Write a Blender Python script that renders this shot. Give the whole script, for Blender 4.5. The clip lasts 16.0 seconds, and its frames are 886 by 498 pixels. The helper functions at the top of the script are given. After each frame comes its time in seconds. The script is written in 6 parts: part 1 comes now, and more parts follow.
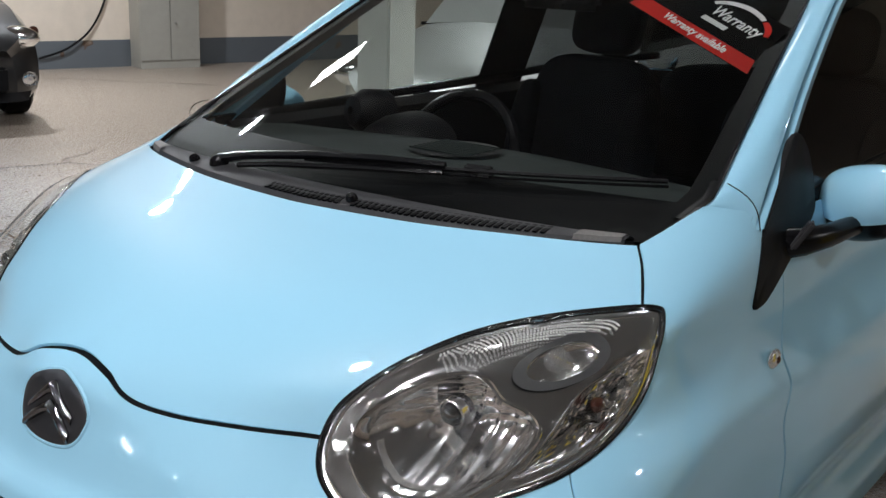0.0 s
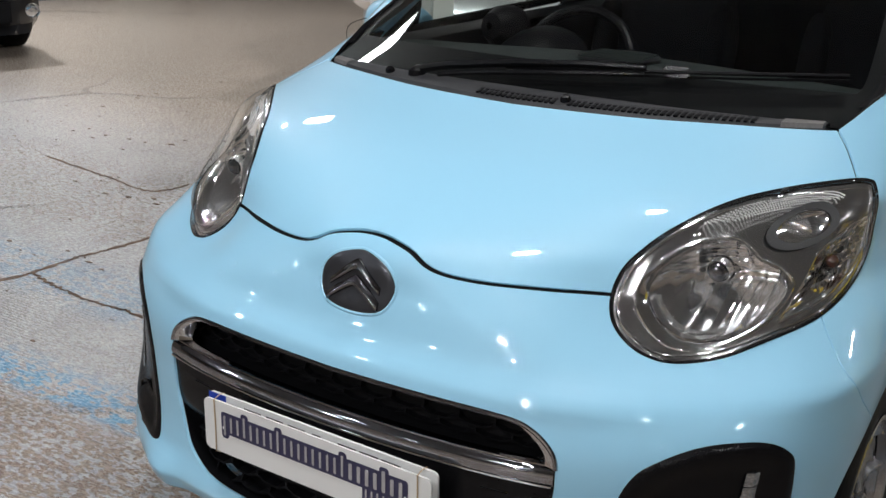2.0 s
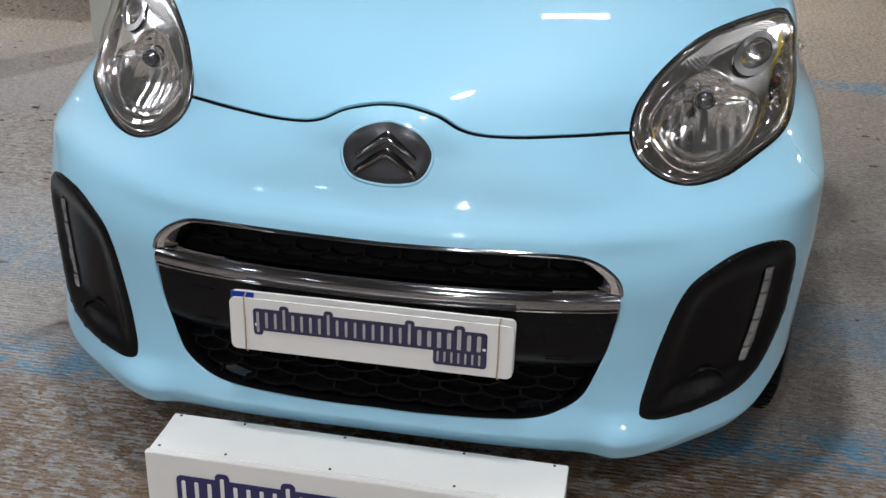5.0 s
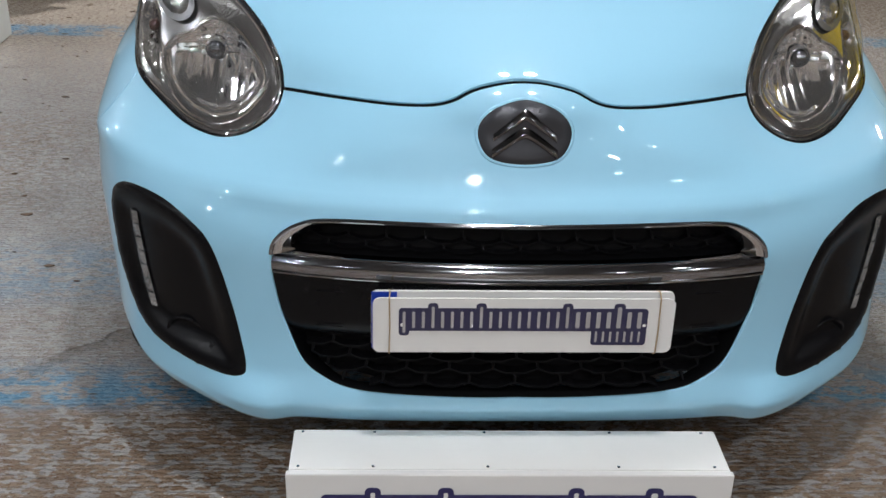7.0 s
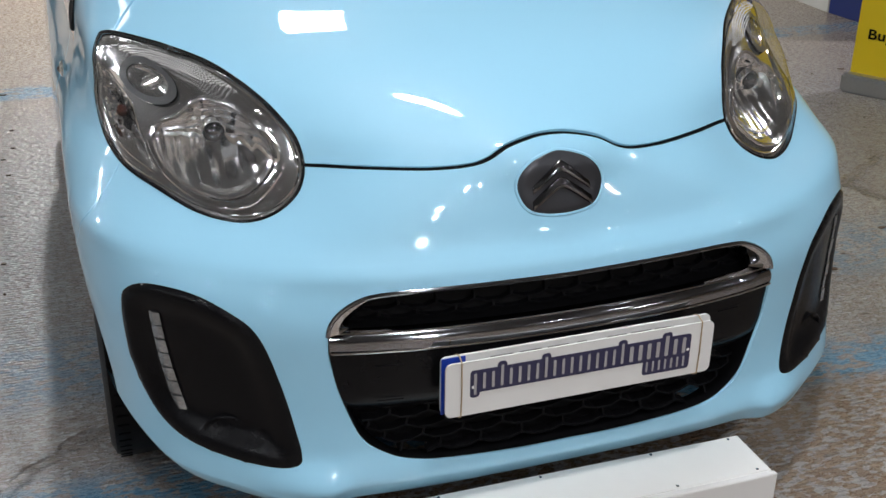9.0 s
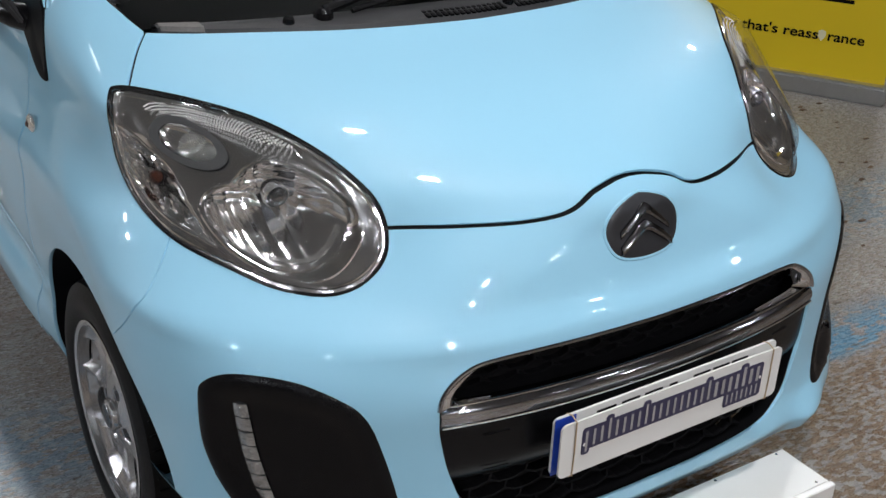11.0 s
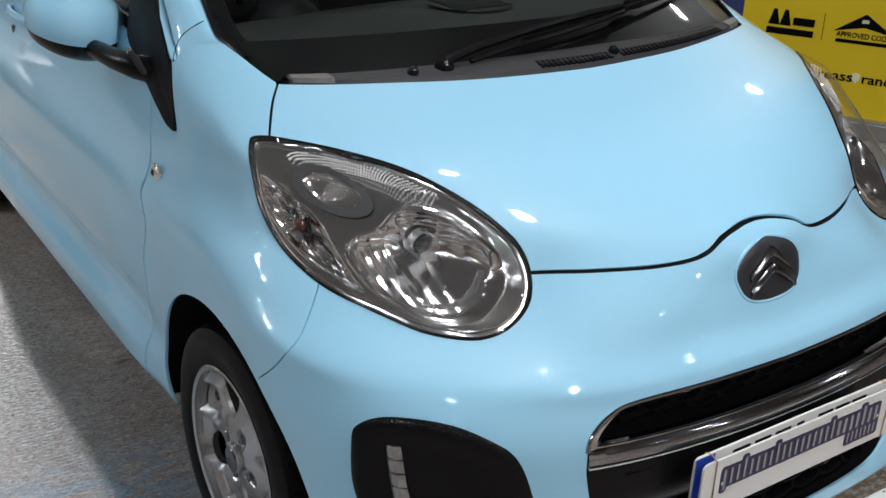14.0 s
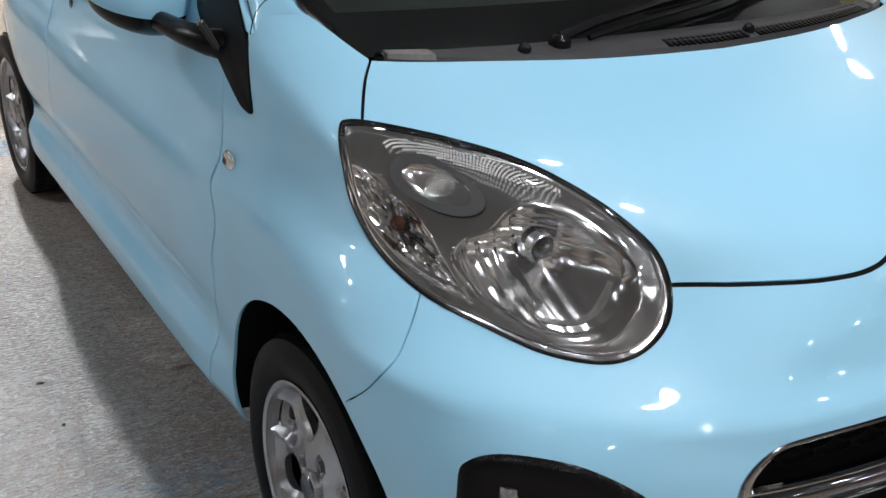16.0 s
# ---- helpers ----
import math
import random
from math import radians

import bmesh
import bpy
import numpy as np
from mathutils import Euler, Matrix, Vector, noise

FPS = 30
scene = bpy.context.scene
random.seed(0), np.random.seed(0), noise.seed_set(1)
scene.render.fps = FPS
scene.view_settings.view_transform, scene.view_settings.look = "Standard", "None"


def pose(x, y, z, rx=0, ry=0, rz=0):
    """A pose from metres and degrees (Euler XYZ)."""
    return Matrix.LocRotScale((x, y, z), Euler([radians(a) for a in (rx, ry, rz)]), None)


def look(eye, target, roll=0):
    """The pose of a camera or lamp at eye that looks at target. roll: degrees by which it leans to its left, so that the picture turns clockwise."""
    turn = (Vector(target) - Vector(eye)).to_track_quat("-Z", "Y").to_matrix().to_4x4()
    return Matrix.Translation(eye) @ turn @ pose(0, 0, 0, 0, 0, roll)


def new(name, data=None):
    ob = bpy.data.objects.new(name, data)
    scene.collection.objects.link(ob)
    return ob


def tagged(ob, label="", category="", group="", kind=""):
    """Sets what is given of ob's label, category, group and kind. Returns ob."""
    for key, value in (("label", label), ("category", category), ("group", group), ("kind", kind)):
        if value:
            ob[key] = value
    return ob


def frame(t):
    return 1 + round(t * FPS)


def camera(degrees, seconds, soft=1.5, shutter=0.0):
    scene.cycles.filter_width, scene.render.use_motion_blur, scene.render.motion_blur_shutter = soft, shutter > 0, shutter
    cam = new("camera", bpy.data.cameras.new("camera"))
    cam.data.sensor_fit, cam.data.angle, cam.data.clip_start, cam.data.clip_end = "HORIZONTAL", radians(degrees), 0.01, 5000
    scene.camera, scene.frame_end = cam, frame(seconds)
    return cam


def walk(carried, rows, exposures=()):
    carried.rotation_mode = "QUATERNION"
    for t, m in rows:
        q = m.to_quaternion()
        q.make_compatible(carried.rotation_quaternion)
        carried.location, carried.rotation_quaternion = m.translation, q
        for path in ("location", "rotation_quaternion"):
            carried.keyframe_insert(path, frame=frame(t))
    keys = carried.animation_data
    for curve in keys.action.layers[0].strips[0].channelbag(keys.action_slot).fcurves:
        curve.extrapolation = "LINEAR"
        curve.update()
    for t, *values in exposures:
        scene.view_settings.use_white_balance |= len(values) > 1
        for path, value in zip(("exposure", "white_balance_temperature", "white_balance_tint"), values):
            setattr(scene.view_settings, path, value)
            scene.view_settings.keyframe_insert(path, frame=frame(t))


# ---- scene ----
cam = camera(43.80, 16.0, soft=1.5)
PATH = [
    (0.0, 1.4081, -0.7592, 1.4298, 37.20, -15.39, 1.90),
    (0.5, 1.3844, -0.8958, 1.4038, 36.73, -16.43, 1.82),
    (1.0, 1.3384, -1.0550, 1.4002, 36.18, -17.58, 1.82),
    (1.5, 1.1965, -1.1951, 1.4082, 35.27, -18.69, 1.47),
    (2.0, 1.1350, -1.3116, 1.4221, 33.61, -18.95, 1.23),
    (2.5, 1.0887, -1.4544, 1.4229, 31.19, -19.30, 1.17),
    (3.0, 1.0058, -1.5954, 1.4343, 28.31, -20.24, 1.00),
    (3.5, 0.8714, -1.6917, 1.4298, 23.73, -20.78, 1.02),
    (3.7, 0.8270, -1.7037, 1.4383, 21.48, -21.09, 1.05),
    (5.8, 0.1535, -1.6657, 1.3804, 3.93, -26.19, 1.92),
    (6.0, 0.1018, -1.6655, 1.3800, 2.65, -26.22, 1.87),
    (6.5, -0.0497, -1.6353, 1.3602, 0.08, -26.22, 1.75),
    (7.0, -0.2267, -1.6433, 1.3675, -3.00, -25.77, 1.65),
    (7.5, -0.4245, -1.6906, 1.3755, -7.65, -25.57, 1.54),
    (8.0, -0.5590, -1.6292, 1.3968, -12.48, -25.46, 1.24),
    (8.5, -0.6903, -1.5469, 1.4141, -16.35, -25.01, 0.96),
    (8.7, -0.7374, -1.5317, 1.4222, -17.58, -24.85, 0.87),
    (10.8, -1.1657, -1.1506, 1.5033, -33.09, -26.28, 2.09),
    (11.0, -1.2418, -1.1155, 1.5141, -33.85, -26.09, 2.32),
    (11.5, -1.3725, -1.0501, 1.5408, -34.32, -26.15, 2.35),
    (12.0, -1.4302, -1.0222, 1.5431, -34.30, -25.63, 2.12),
    (12.5, -1.4332, -0.9958, 1.5408, -34.56, -25.04, 2.02),
    (13.0, -1.4200, -0.9859, 1.5388, -34.87, -24.41, 2.08),
    (13.5, -1.4383, -1.0006, 1.5391, -34.92, -24.16, 2.16),
    (14.0, -1.4789, -1.0076, 1.5323, -34.53, -23.98, 2.21),
    (14.5, -1.5075, -0.9977, 1.5048, -33.74, -24.08, 2.21),
    (15.0, -1.5108, -0.9698, 1.4627, -32.74, -23.96, 2.01),
    (15.5, -1.4607, -0.8669, 1.4467, -32.26, -24.21, 2.12),
    (16.0, -1.4260, -0.7379, 1.4277, -31.89, -24.26, 2.15),
]


def aim(x, y, z, yaw, pitch, roll):
    """The camera's pose from its place and its yaw (to the left of +y), pitch and roll."""
    a, b = radians(yaw), radians(pitch)
    way = Vector((-math.sin(a) * math.cos(b), math.cos(a) * math.cos(b), math.sin(b)))
    return look((x, y, z), Vector((x, y, z)) + way, roll)


walk(cam, [(t, aim(*row)) for t, *row in PATH])


# ---- light ----
world = bpy.data.worlds.new("world")
scene.world = world
world.use_nodes = True
world.node_tree.nodes["Background"].inputs[0].default_value = (0.8, 0.9, 1.0, 1)
world.node_tree.nodes["Background"].inputs[1].default_value = 0.02
CEILING = 3.3


# ---- helpers of the scene ----
def nodes_of(name):
    mat = bpy.data.materials.new(name)
    mat.use_nodes = True
    nt = mat.node_tree
    return mat, nt, nt.nodes["Principled BSDF"]


def plain(name, color, rough=0.5, metal=0.0, coat=0.0, grain=0.0, scale=60.0, bump=0.0, spec=0.5):
    """A surface of one colour with faint mottling (grain) and relief (bump)."""
    mat, nt, bsdf = nodes_of(name)
    bsdf.inputs["Base Color"].default_value = (*color, 1)
    bsdf.inputs["Roughness"].default_value = rough
    bsdf.inputs["Metallic"].default_value = metal
    bsdf.inputs["Coat Weight"].default_value = coat
    bsdf.inputs["Coat Roughness"].default_value = 0.03
    bsdf.inputs["Specular IOR Level"].default_value = spec
    if grain or bump:
        tex = nt.nodes.new("ShaderNodeTexNoise")
        co = nt.nodes.new("ShaderNodeTexCoord")
        nt.links.new(co.outputs["Object"], tex.inputs["Vector"])
        tex.inputs["Scale"].default_value = scale
        tex.inputs["Detail"].default_value = 6
        if grain:
            big = nt.nodes.new("ShaderNodeTexNoise")
            big.inputs["Scale"].default_value = scale * 0.07
            nt.links.new(co.outputs["Object"], big.inputs["Vector"])
            add = nt.nodes.new("ShaderNodeMath")
            add.operation = "ADD"
            nt.links.new(tex.outputs["Fac"], add.inputs[0])
            nt.links.new(big.outputs["Fac"], add.inputs[1])
            ramp = nt.nodes.new("ShaderNodeMapRange")
            ramp.inputs["From Min"].default_value, ramp.inputs["From Max"].default_value = 0.7, 1.3
            ramp.inputs["To Min"].default_value, ramp.inputs["To Max"].default_value = 1 - grain, 1 + grain
            nt.links.new(add.outputs[0], ramp.inputs["Value"])
            mul = nt.nodes.new("ShaderNodeMix")
            mul.data_type, mul.blend_type = "RGBA", "MULTIPLY"
            mul.inputs["Factor"].default_value = 1
            mul.inputs["A"].default_value = (*color, 1)
            nt.links.new(ramp.outputs[0], mul.inputs["B"])
            nt.links.new(mul.outputs["Result"], bsdf.inputs["Base Color"])
        if bump:
            bm_ = nt.nodes.new("ShaderNodeBump")
            bm_.inputs["Strength"].default_value = bump
            bm_.inputs["Distance"].default_value = 0.002
            nt.links.new(tex.outputs["Fac"], bm_.inputs["Height"])
            nt.links.new(bm_.outputs["Normal"], bsdf.inputs["Normal"])
    return mat


def glow(name, color, strength):
    mat, nt, bsdf = nodes_of(name)
    bsdf.inputs["Base Color"].default_value = (0.9, 0.9, 0.9, 1)
    bsdf.inputs["Emission Color"].default_value = (*color, 1)
    bsdf.inputs["Emission Strength"].default_value = strength
    return mat


def thin_glass(name, tint=(0.9, 0.95, 0.95), gloss=0.02, haze=0.0):
    """A pane with no refraction: clear with a tint, and a mirror film that grows towards grazing."""
    mat = bpy.data.materials.new(name)
    mat.use_nodes = True
    nt = mat.node_tree
    nt.nodes.clear()
    out = nt.nodes.new("ShaderNodeOutputMaterial")
    mix = nt.nodes.new("ShaderNodeMixShader")
    clear = nt.nodes.new("ShaderNodeBsdfTransparent")
    clear.inputs[0].default_value = (*tint, 1)
    shine = nt.nodes.new("ShaderNodeBsdfGlossy")
    shine.inputs["Roughness"].default_value = gloss
    face = nt.nodes.new("ShaderNodeLayerWeight")
    face.inputs["Blend"].default_value = .5
    curve = nt.nodes.new("ShaderNodeMath")
    curve.operation = "POWER"
    curve.inputs[1].default_value = 5
    nt.links.new(face.outputs["Facing"], curve.inputs[0])
    fres = nt.nodes.new("ShaderNodeMath")
    fres.operation = "MULTIPLY_ADD"
    fres.inputs[1].default_value, fres.inputs[2].default_value = .93, .045
    nt.links.new(curve.outputs[0], fres.inputs[0])
    nt.links.new(fres.outputs[0], mix.inputs[0])
    nt.links.new(clear.outputs[0], mix.inputs[1])
    nt.links.new(shine.outputs[0], mix.inputs[2])
    if haze:
        # weathered plastic scatters a little
        dull = nt.nodes.new("ShaderNodeBsdfDiffuse")
        dull.inputs[0].default_value = (.80, .82, .83, 1)
        over = nt.nodes.new("ShaderNodeMixShader")
        tex = nt.nodes.new("ShaderNodeTexNoise")
        co = nt.nodes.new("ShaderNodeTexCoord")
        nt.links.new(co.outputs["Object"], tex.inputs["Vector"])
        tex.inputs["Scale"].default_value = 14
        amount = nt.nodes.new("ShaderNodeMapRange")
        amount.inputs["From Min"].default_value, amount.inputs["From Max"].default_value = .3, .7
        amount.inputs["To Min"].default_value, amount.inputs["To Max"].default_value = haze * .5, haze * 1.5
        nt.links.new(tex.outputs["Fac"], amount.inputs["Value"])
        nt.links.new(amount.outputs[0], over.inputs[0])
        nt.links.new(mix.outputs[0], over.inputs[1])
        nt.links.new(dull.outputs[0], over.inputs[2])
        mix = over
    nt.links.new(mix.outputs[0], out.inputs[0])
    return mat


def mesh_object(name, verts, faces, material, parent=None, smooth=True, normals=None):
    me = bpy.data.meshes.new(name)
    me.from_pydata([tuple(v) for v in verts], [], [tuple(f) for f in faces])
    me.update()
    for m in (material if isinstance(material, (list, tuple)) else [material]):
        me.materials.append(m)
    me.shade_smooth() if smooth else me.shade_flat()
    if normals is not None:
        me.normals_split_custom_set_from_vertices([tuple(n) for n in normals])
    ob = new(name, me)
    if parent:
        ob.parent = parent
    return ob


def part(name, bm, material, parent=None, label="", smooth=False):
    me = bpy.data.meshes.new(name)
    bm.normal_update()
    bm.to_mesh(me)
    bm.free()
    me.materials.append(material)
    if smooth:
        me.shade_smooth()
        me.set_sharp_from_angle(angle=radians(35))
    ob = new(name, me)
    if parent:
        ob.parent = parent
    return tagged(ob, label)


def thing(name, label, category, m=None, group="", kind=""):
    """An empty at a thing's base, which carries its parts."""
    ob = tagged(new(name), label, category, group, kind)
    if m is not None:
        ob.matrix_basis = m
    return ob


def box(bm, lo, hi, bevel=0.0, m=None):
    """A box between two corners, bevelled, into bm."""
    lo, hi = Vector(lo), Vector(hi)
    got = bmesh.ops.create_cube(bm, size=1, matrix=Matrix.Translation((lo + hi) / 2) @ Matrix.Diagonal((*(hi - lo), 1)))
    vs = got["verts"]
    if bevel:
        es = list({e for v in vs for e in v.link_edges})
        r = bmesh.ops.bevel(bm, geom=es, offset=bevel, segments=2, affect="EDGES")
        vs = list({v for f in r["faces"] for v in f.verts} | {v for v in vs if v.is_valid})
    if m is not None:
        bmesh.ops.transform(bm, matrix=m, verts=vs)
    return bm


def boxed(lo, hi, bevel=0.0, m=None):
    return box(bmesh.new(), lo, hi, bevel, m)


def tube(bm, pts, r, sides=10, cap=True):
    """A round bar along points; r is one radius or one for each point."""
    pts = [Vector(p) for p in pts]
    rs = r if isinstance(r, (list, tuple)) else [r] * len(pts)
    rings = []
    for i, p in enumerate(pts):
        d = (pts[min(i + 1, len(pts) - 1)] - pts[max(i - 1, 0)]).normalized()
        q = d.to_track_quat("Z", "Y")
        rings.append([bm.verts.new(p + q @ Vector((rs[i] * math.cos(a), rs[i] * math.sin(a), 0)))
                      for a in (2 * math.pi * k / sides for k in range(sides))])
    for a, b in zip(rings, rings[1:]):
        for k in range(sides):
            bm.faces.new((a[k], a[(k + 1) % sides], b[(k + 1) % sides], b[k]))
    if cap:
        bm.faces.new(rings[0][::-1])
        bm.faces.new(rings[-1])
    return bm


def spin(bm, profile, sides=48, axis="X", m=None):
    """A body of revolution from (along the axis, radius) pairs."""
    rings = []
    for h, r in profile:
        ring = []
        for k in range(sides):
            a = 2 * math.pi * k / sides
            c, s = r * math.cos(a), r * math.sin(a)
            v = Vector((h, c, s)) if axis == "X" else Vector((c, h, s)) if axis == "Y" else Vector((c, s, h))
            ring.append(bm.verts.new(m @ v if m is not None else v))
        rings.append(ring)
    for a, b in zip(rings, rings[1:]):
        for k in range(sides):
            bm.faces.new((a[k], a[(k + 1) % sides], b[(k + 1) % sides], b[k]))
    return bm


def lettering(name, text, size, material, m, parent=None, label="", thick=0.0008, align="CENTER", spacing=1.0, bold=0.0, width=0.0):
    """Raised letters in the built-in font, turned into a mesh; bold thickens the strokes, width sets the line's length."""
    cu = bpy.data.curves.new(name, "FONT")
    cu.body, cu.size, cu.extrude = text, size, thick
    cu.align_x, cu.align_y, cu.space_character = align, "CENTER", spacing
    cu.resolution_u = 3
    tmp = bpy.data.objects.new("tmp", cu)
    scene.collection.objects.link(tmp)
    deps = bpy.context.evaluated_depsgraph_get()
    me = bpy.data.meshes.new_from_object(tmp.evaluated_get(deps))
    bpy.data.objects.remove(tmp)
    me.name = name
    me.materials.clear()
    me.materials.append(material)
    if width:
        # the length is that of the letters without the outline
        xs = [v.co.x for v in me.vertices]
        me.transform(Matrix.Scale(width / (max(xs) - min(xs)), 4, (1, 0, 0)))
    if bold:
        # thicker strokes: the letters set again round a small circle, each copy a hair deeper
        both = bmesh.new()
        rounds = [(bold, 16), (bold * .5, 8), (0, 1)] if bold > .03 * size else [(bold, 8), (0, 1)]
        level = 0
        for r, n in rounds:
            for k in range(n):
                a = 2 * math.pi * k / n
                level += 1
                me.transform(Matrix.Translation((r * math.cos(a), r * math.sin(a), -6e-6 * level)))
                both.from_mesh(me)
                me.transform(Matrix.Translation((-r * math.cos(a), -r * math.sin(a), 6e-6 * level)))
        both.to_mesh(me)
        both.free()
    me.transform(m)
    ob = new(name, me)
    if parent:
        ob.parent = parent
    return tagged(ob, label)


# ---- materials ----
def car_paint(name, color, flake=0.0):
    """Solid paint under clear lacquer, with a very faint orange-peel relief."""
    mat, nt, bsdf = nodes_of(name)
    bsdf.inputs["Base Color"].default_value = (*color, 1)
    bsdf.inputs["Roughness"].default_value = 0.42
    bsdf.inputs["Specular IOR Level"].default_value = 0.30
    bsdf.inputs["Metallic"].default_value = flake
    bsdf.inputs["Coat Weight"].default_value = 1.0
    bsdf.inputs["Coat Roughness"].default_value = 0.018
    co = nt.nodes.new("ShaderNodeTexCoord")
    tex = nt.nodes.new("ShaderNodeTexNoise")
    tex.inputs["Scale"].default_value = 90
    tex.inputs["Detail"].default_value = 2
    nt.links.new(co.outputs["Object"], tex.inputs["Vector"])
    bump = nt.nodes.new("ShaderNodeBump")
    bump.inputs["Strength"].default_value = 0.02
    bump.inputs["Distance"].default_value = 0.001
    nt.links.new(tex.outputs["Fac"], bump.inputs["Height"])
    nt.links.new(bump.outputs["Normal"], bsdf.inputs["Coat Normal"])
    return mat


BLUE = car_paint("sky_blue_paint", (0.350, 0.675, 0.885))
BLACK_TRIM = plain("black_plastic", (0.0050, 0.0050, 0.0060), 0.26, grain=0.15, scale=400, bump=0.05, spec=0.20)
BLACK_MATT = plain("matt_black_plastic", (0.005, 0.005, 0.006), 0.5, grain=0.2, scale=300, bump=0.1, spec=0.12)
GREY_PLASTIC = plain("grey_cowl_plastic", (0.030, 0.030, 0.033), 0.55, grain=0.2, scale=250, bump=0.15)
RUBBER = plain("tyre_rubber", (0.005, 0.005, 0.0055), 0.42, grain=0.25, scale=120, bump=0.2, spec=0.10)
BADGE_GREY = plain("satin_graphite", (0.058, 0.060, 0.068), 0.34, 0.6)
BADGE_RIDGE = plain("graphite_chrome", (0.17, 0.172, 0.18), 0.14, 1.0)
BOARD_BLACK = plain("dull_black_card", (0.004, 0.004, 0.004), 0.9, spec=0.1)
CHROME = plain("chrome", (0.75, 0.76, 0.78), 0.06, 1.0)
BAR_CHROME = plain("dark_bar_chrome", (0.38, 0.39, 0.42), 0.09, 1.0)
DARK_CHROME = plain("smoked_chrome", (0.24, 0.245, 0.26), 0.12, 1.0)
REFLECTOR = plain("lamp_reflector", (0.95, 0.95, 0.95), 0.10, 1.0)
RIBBED = plain("ribbed_lens_plastic", (0.92, 0.92, 0.91), 0.08, 0.9, 0.3)
LAMP_GREY = plain("lamp_bezel_silver", (0.90, 0.90, 0.905), 0.15, 1.0)
COLLAR_GREY = plain("lamp_collar_grey", (0.11, 0.112, 0.115), 0.3, 0.4)
RING_SILVER = plain("ring_silver", (0.90, 0.90, 0.90), 0.10, 1.0)
DOT_WHITE = plain("pale_lens_dots", (0.80, 0.80, 0.79), 0.25, 0.15, 0.5)
BOWL = plain("bowl_chrome", (0.95, 0.95, 0.96), 0.15, 1.0)
ALLOY = plain("silver_alloy", (0.46, 0.46, 0.47), 0.26, 0.92, 0.4, grain=0.05, scale=200)
CLEAR = thin_glass("clear_lamp_lens", (0.99, 0.99, 0.985), 0.015, 0.010)
PANE = thin_glass("car_glass", (0.84, 0.88, 0.86))
DARK_PANE = thin_glass("dark_car_glass", (0.10, 0.11, 0.11))
AMBER = plain("amber_bulb", (0.045, 0.012, 0.006), 0.12, 0.0, 0.6)
WHITE_BOARD = plain("white_board", (0.86, 0.855, 0.83), 0.35, grain=0.03, scale=8)
WHITE_PLASTIC = plain("white_acrylic", (0.83, 0.83, 0.815), 0.25, coat=0.4)
NAVY = plain("navy_ink", (0.030, 0.028, 0.115), 0.4)
NAVY_SHEEN = plain("dark_navy_foil", (0.035, 0.034, 0.085), 0.3)
SILVER_INK = plain("silver_letter_foil", (0.60, 0.60, 0.63), 0.25, 0.5)
PLATE_BLUE = plain("plate_blue", (0.01, 0.05, 0.40), 0.35)
BLACK_INK = plain("black_ink", (0.004, 0.004, 0.0045), 0.4, spec=0.06)
YELLOW = plain("yellow_vinyl", (0.80, 0.58, 0.012), 0.42, grain=0.02, scale=4)
ALUMINIUM = plain("brushed_aluminium", (0.52, 0.52, 0.52), 0.35, 0.9, grain=0.06, scale=120)
CABINET_GREY = plain("grey_enamel", (0.36, 0.35, 0.31), 0.45, grain=0.05, scale=12)
PILLAR_WHITE = plain("pillar_paint", (0.62, 0.62, 0.58), 0.5, grain=0.08, scale=10, bump=0.15)
INTERIOR = plain("interior_grey", (0.020, 0.025, 0.024), 0.7, grain=0.2, scale=200, bump=0.2, spec=0.15)
SEAT_CLOTH = plain("black_seat_cloth", (0.009, 0.009, 0.011), 0.9, grain=0.3, scale=300, bump=0.3, spec=0.1)
LINER = plain("headlining", (0.30, 0.30, 0.29), 0.9)
RED = plain("red_sticker", (0.62, 0.025, 0.018), 0.5, spec=0.15)
BLACK_PAINT = car_paint("black_paint", (0.006, 0.006, 0.007))
SILVER_PAINT = car_paint("silver_paint", (0.50, 0.50, 0.49), 0.55)
ELASTIC = plain("elastic_band", (0.45, 0.33, 0.20), 0.6)
LED_CLEAR = plain("clear_led_strip", (0.50, 0.51, 0.52), 0.16, 0.75, grain=.5, scale=260, bump=1.0)
WALL_CREAM = plain("cream_wall_paint", (0.72, 0.63, 0.53), 0.7, grain=0.07, scale=6, bump=0.2)
CEIL_MAT = plain("ceiling_paint", (0.16, 0.155, 0.15), 0.8, grain=0.1, scale=6)


def skirting_paint():
    """Grey-blue band along the wall with damp patches where the paint has come off."""
    mat, nt, bsdf = nodes_of("grey_wall_band")
    co = nt.nodes.new("ShaderNodeTexCoord")
    tex = nt.nodes.new("ShaderNodeTexNoise")
    tex.inputs["Scale"].default_value, tex.inputs["Detail"].default_value = 2.6, 8
    nt.links.new(co.outputs["Object"], tex.inputs["Vector"])
    ramp = nt.nodes.new("ShaderNodeValToRGB")
    el = ramp.color_ramp.elements
    el[0].position, el[0].color = 0.0, (0.10, 0.115, 0.13, 1)
    el[1].position, el[1].color = 0.66, (0.115, 0.13, 0.145, 1)
    e = el.new(0.69)
    e.color = (0.10, 0.055, 0.03, 1)
    e = el.new(0.76)
    e.color = (0.34, 0.29, 0.24, 1)
    nt.links.new(tex.outputs["Fac"], ramp.inputs[0])
    nt.links.new(ramp.outputs[0], bsdf.inputs["Base Color"])
    bsdf.inputs["Roughness"].default_value = 0.55
    return mat


BAND = skirting_paint()


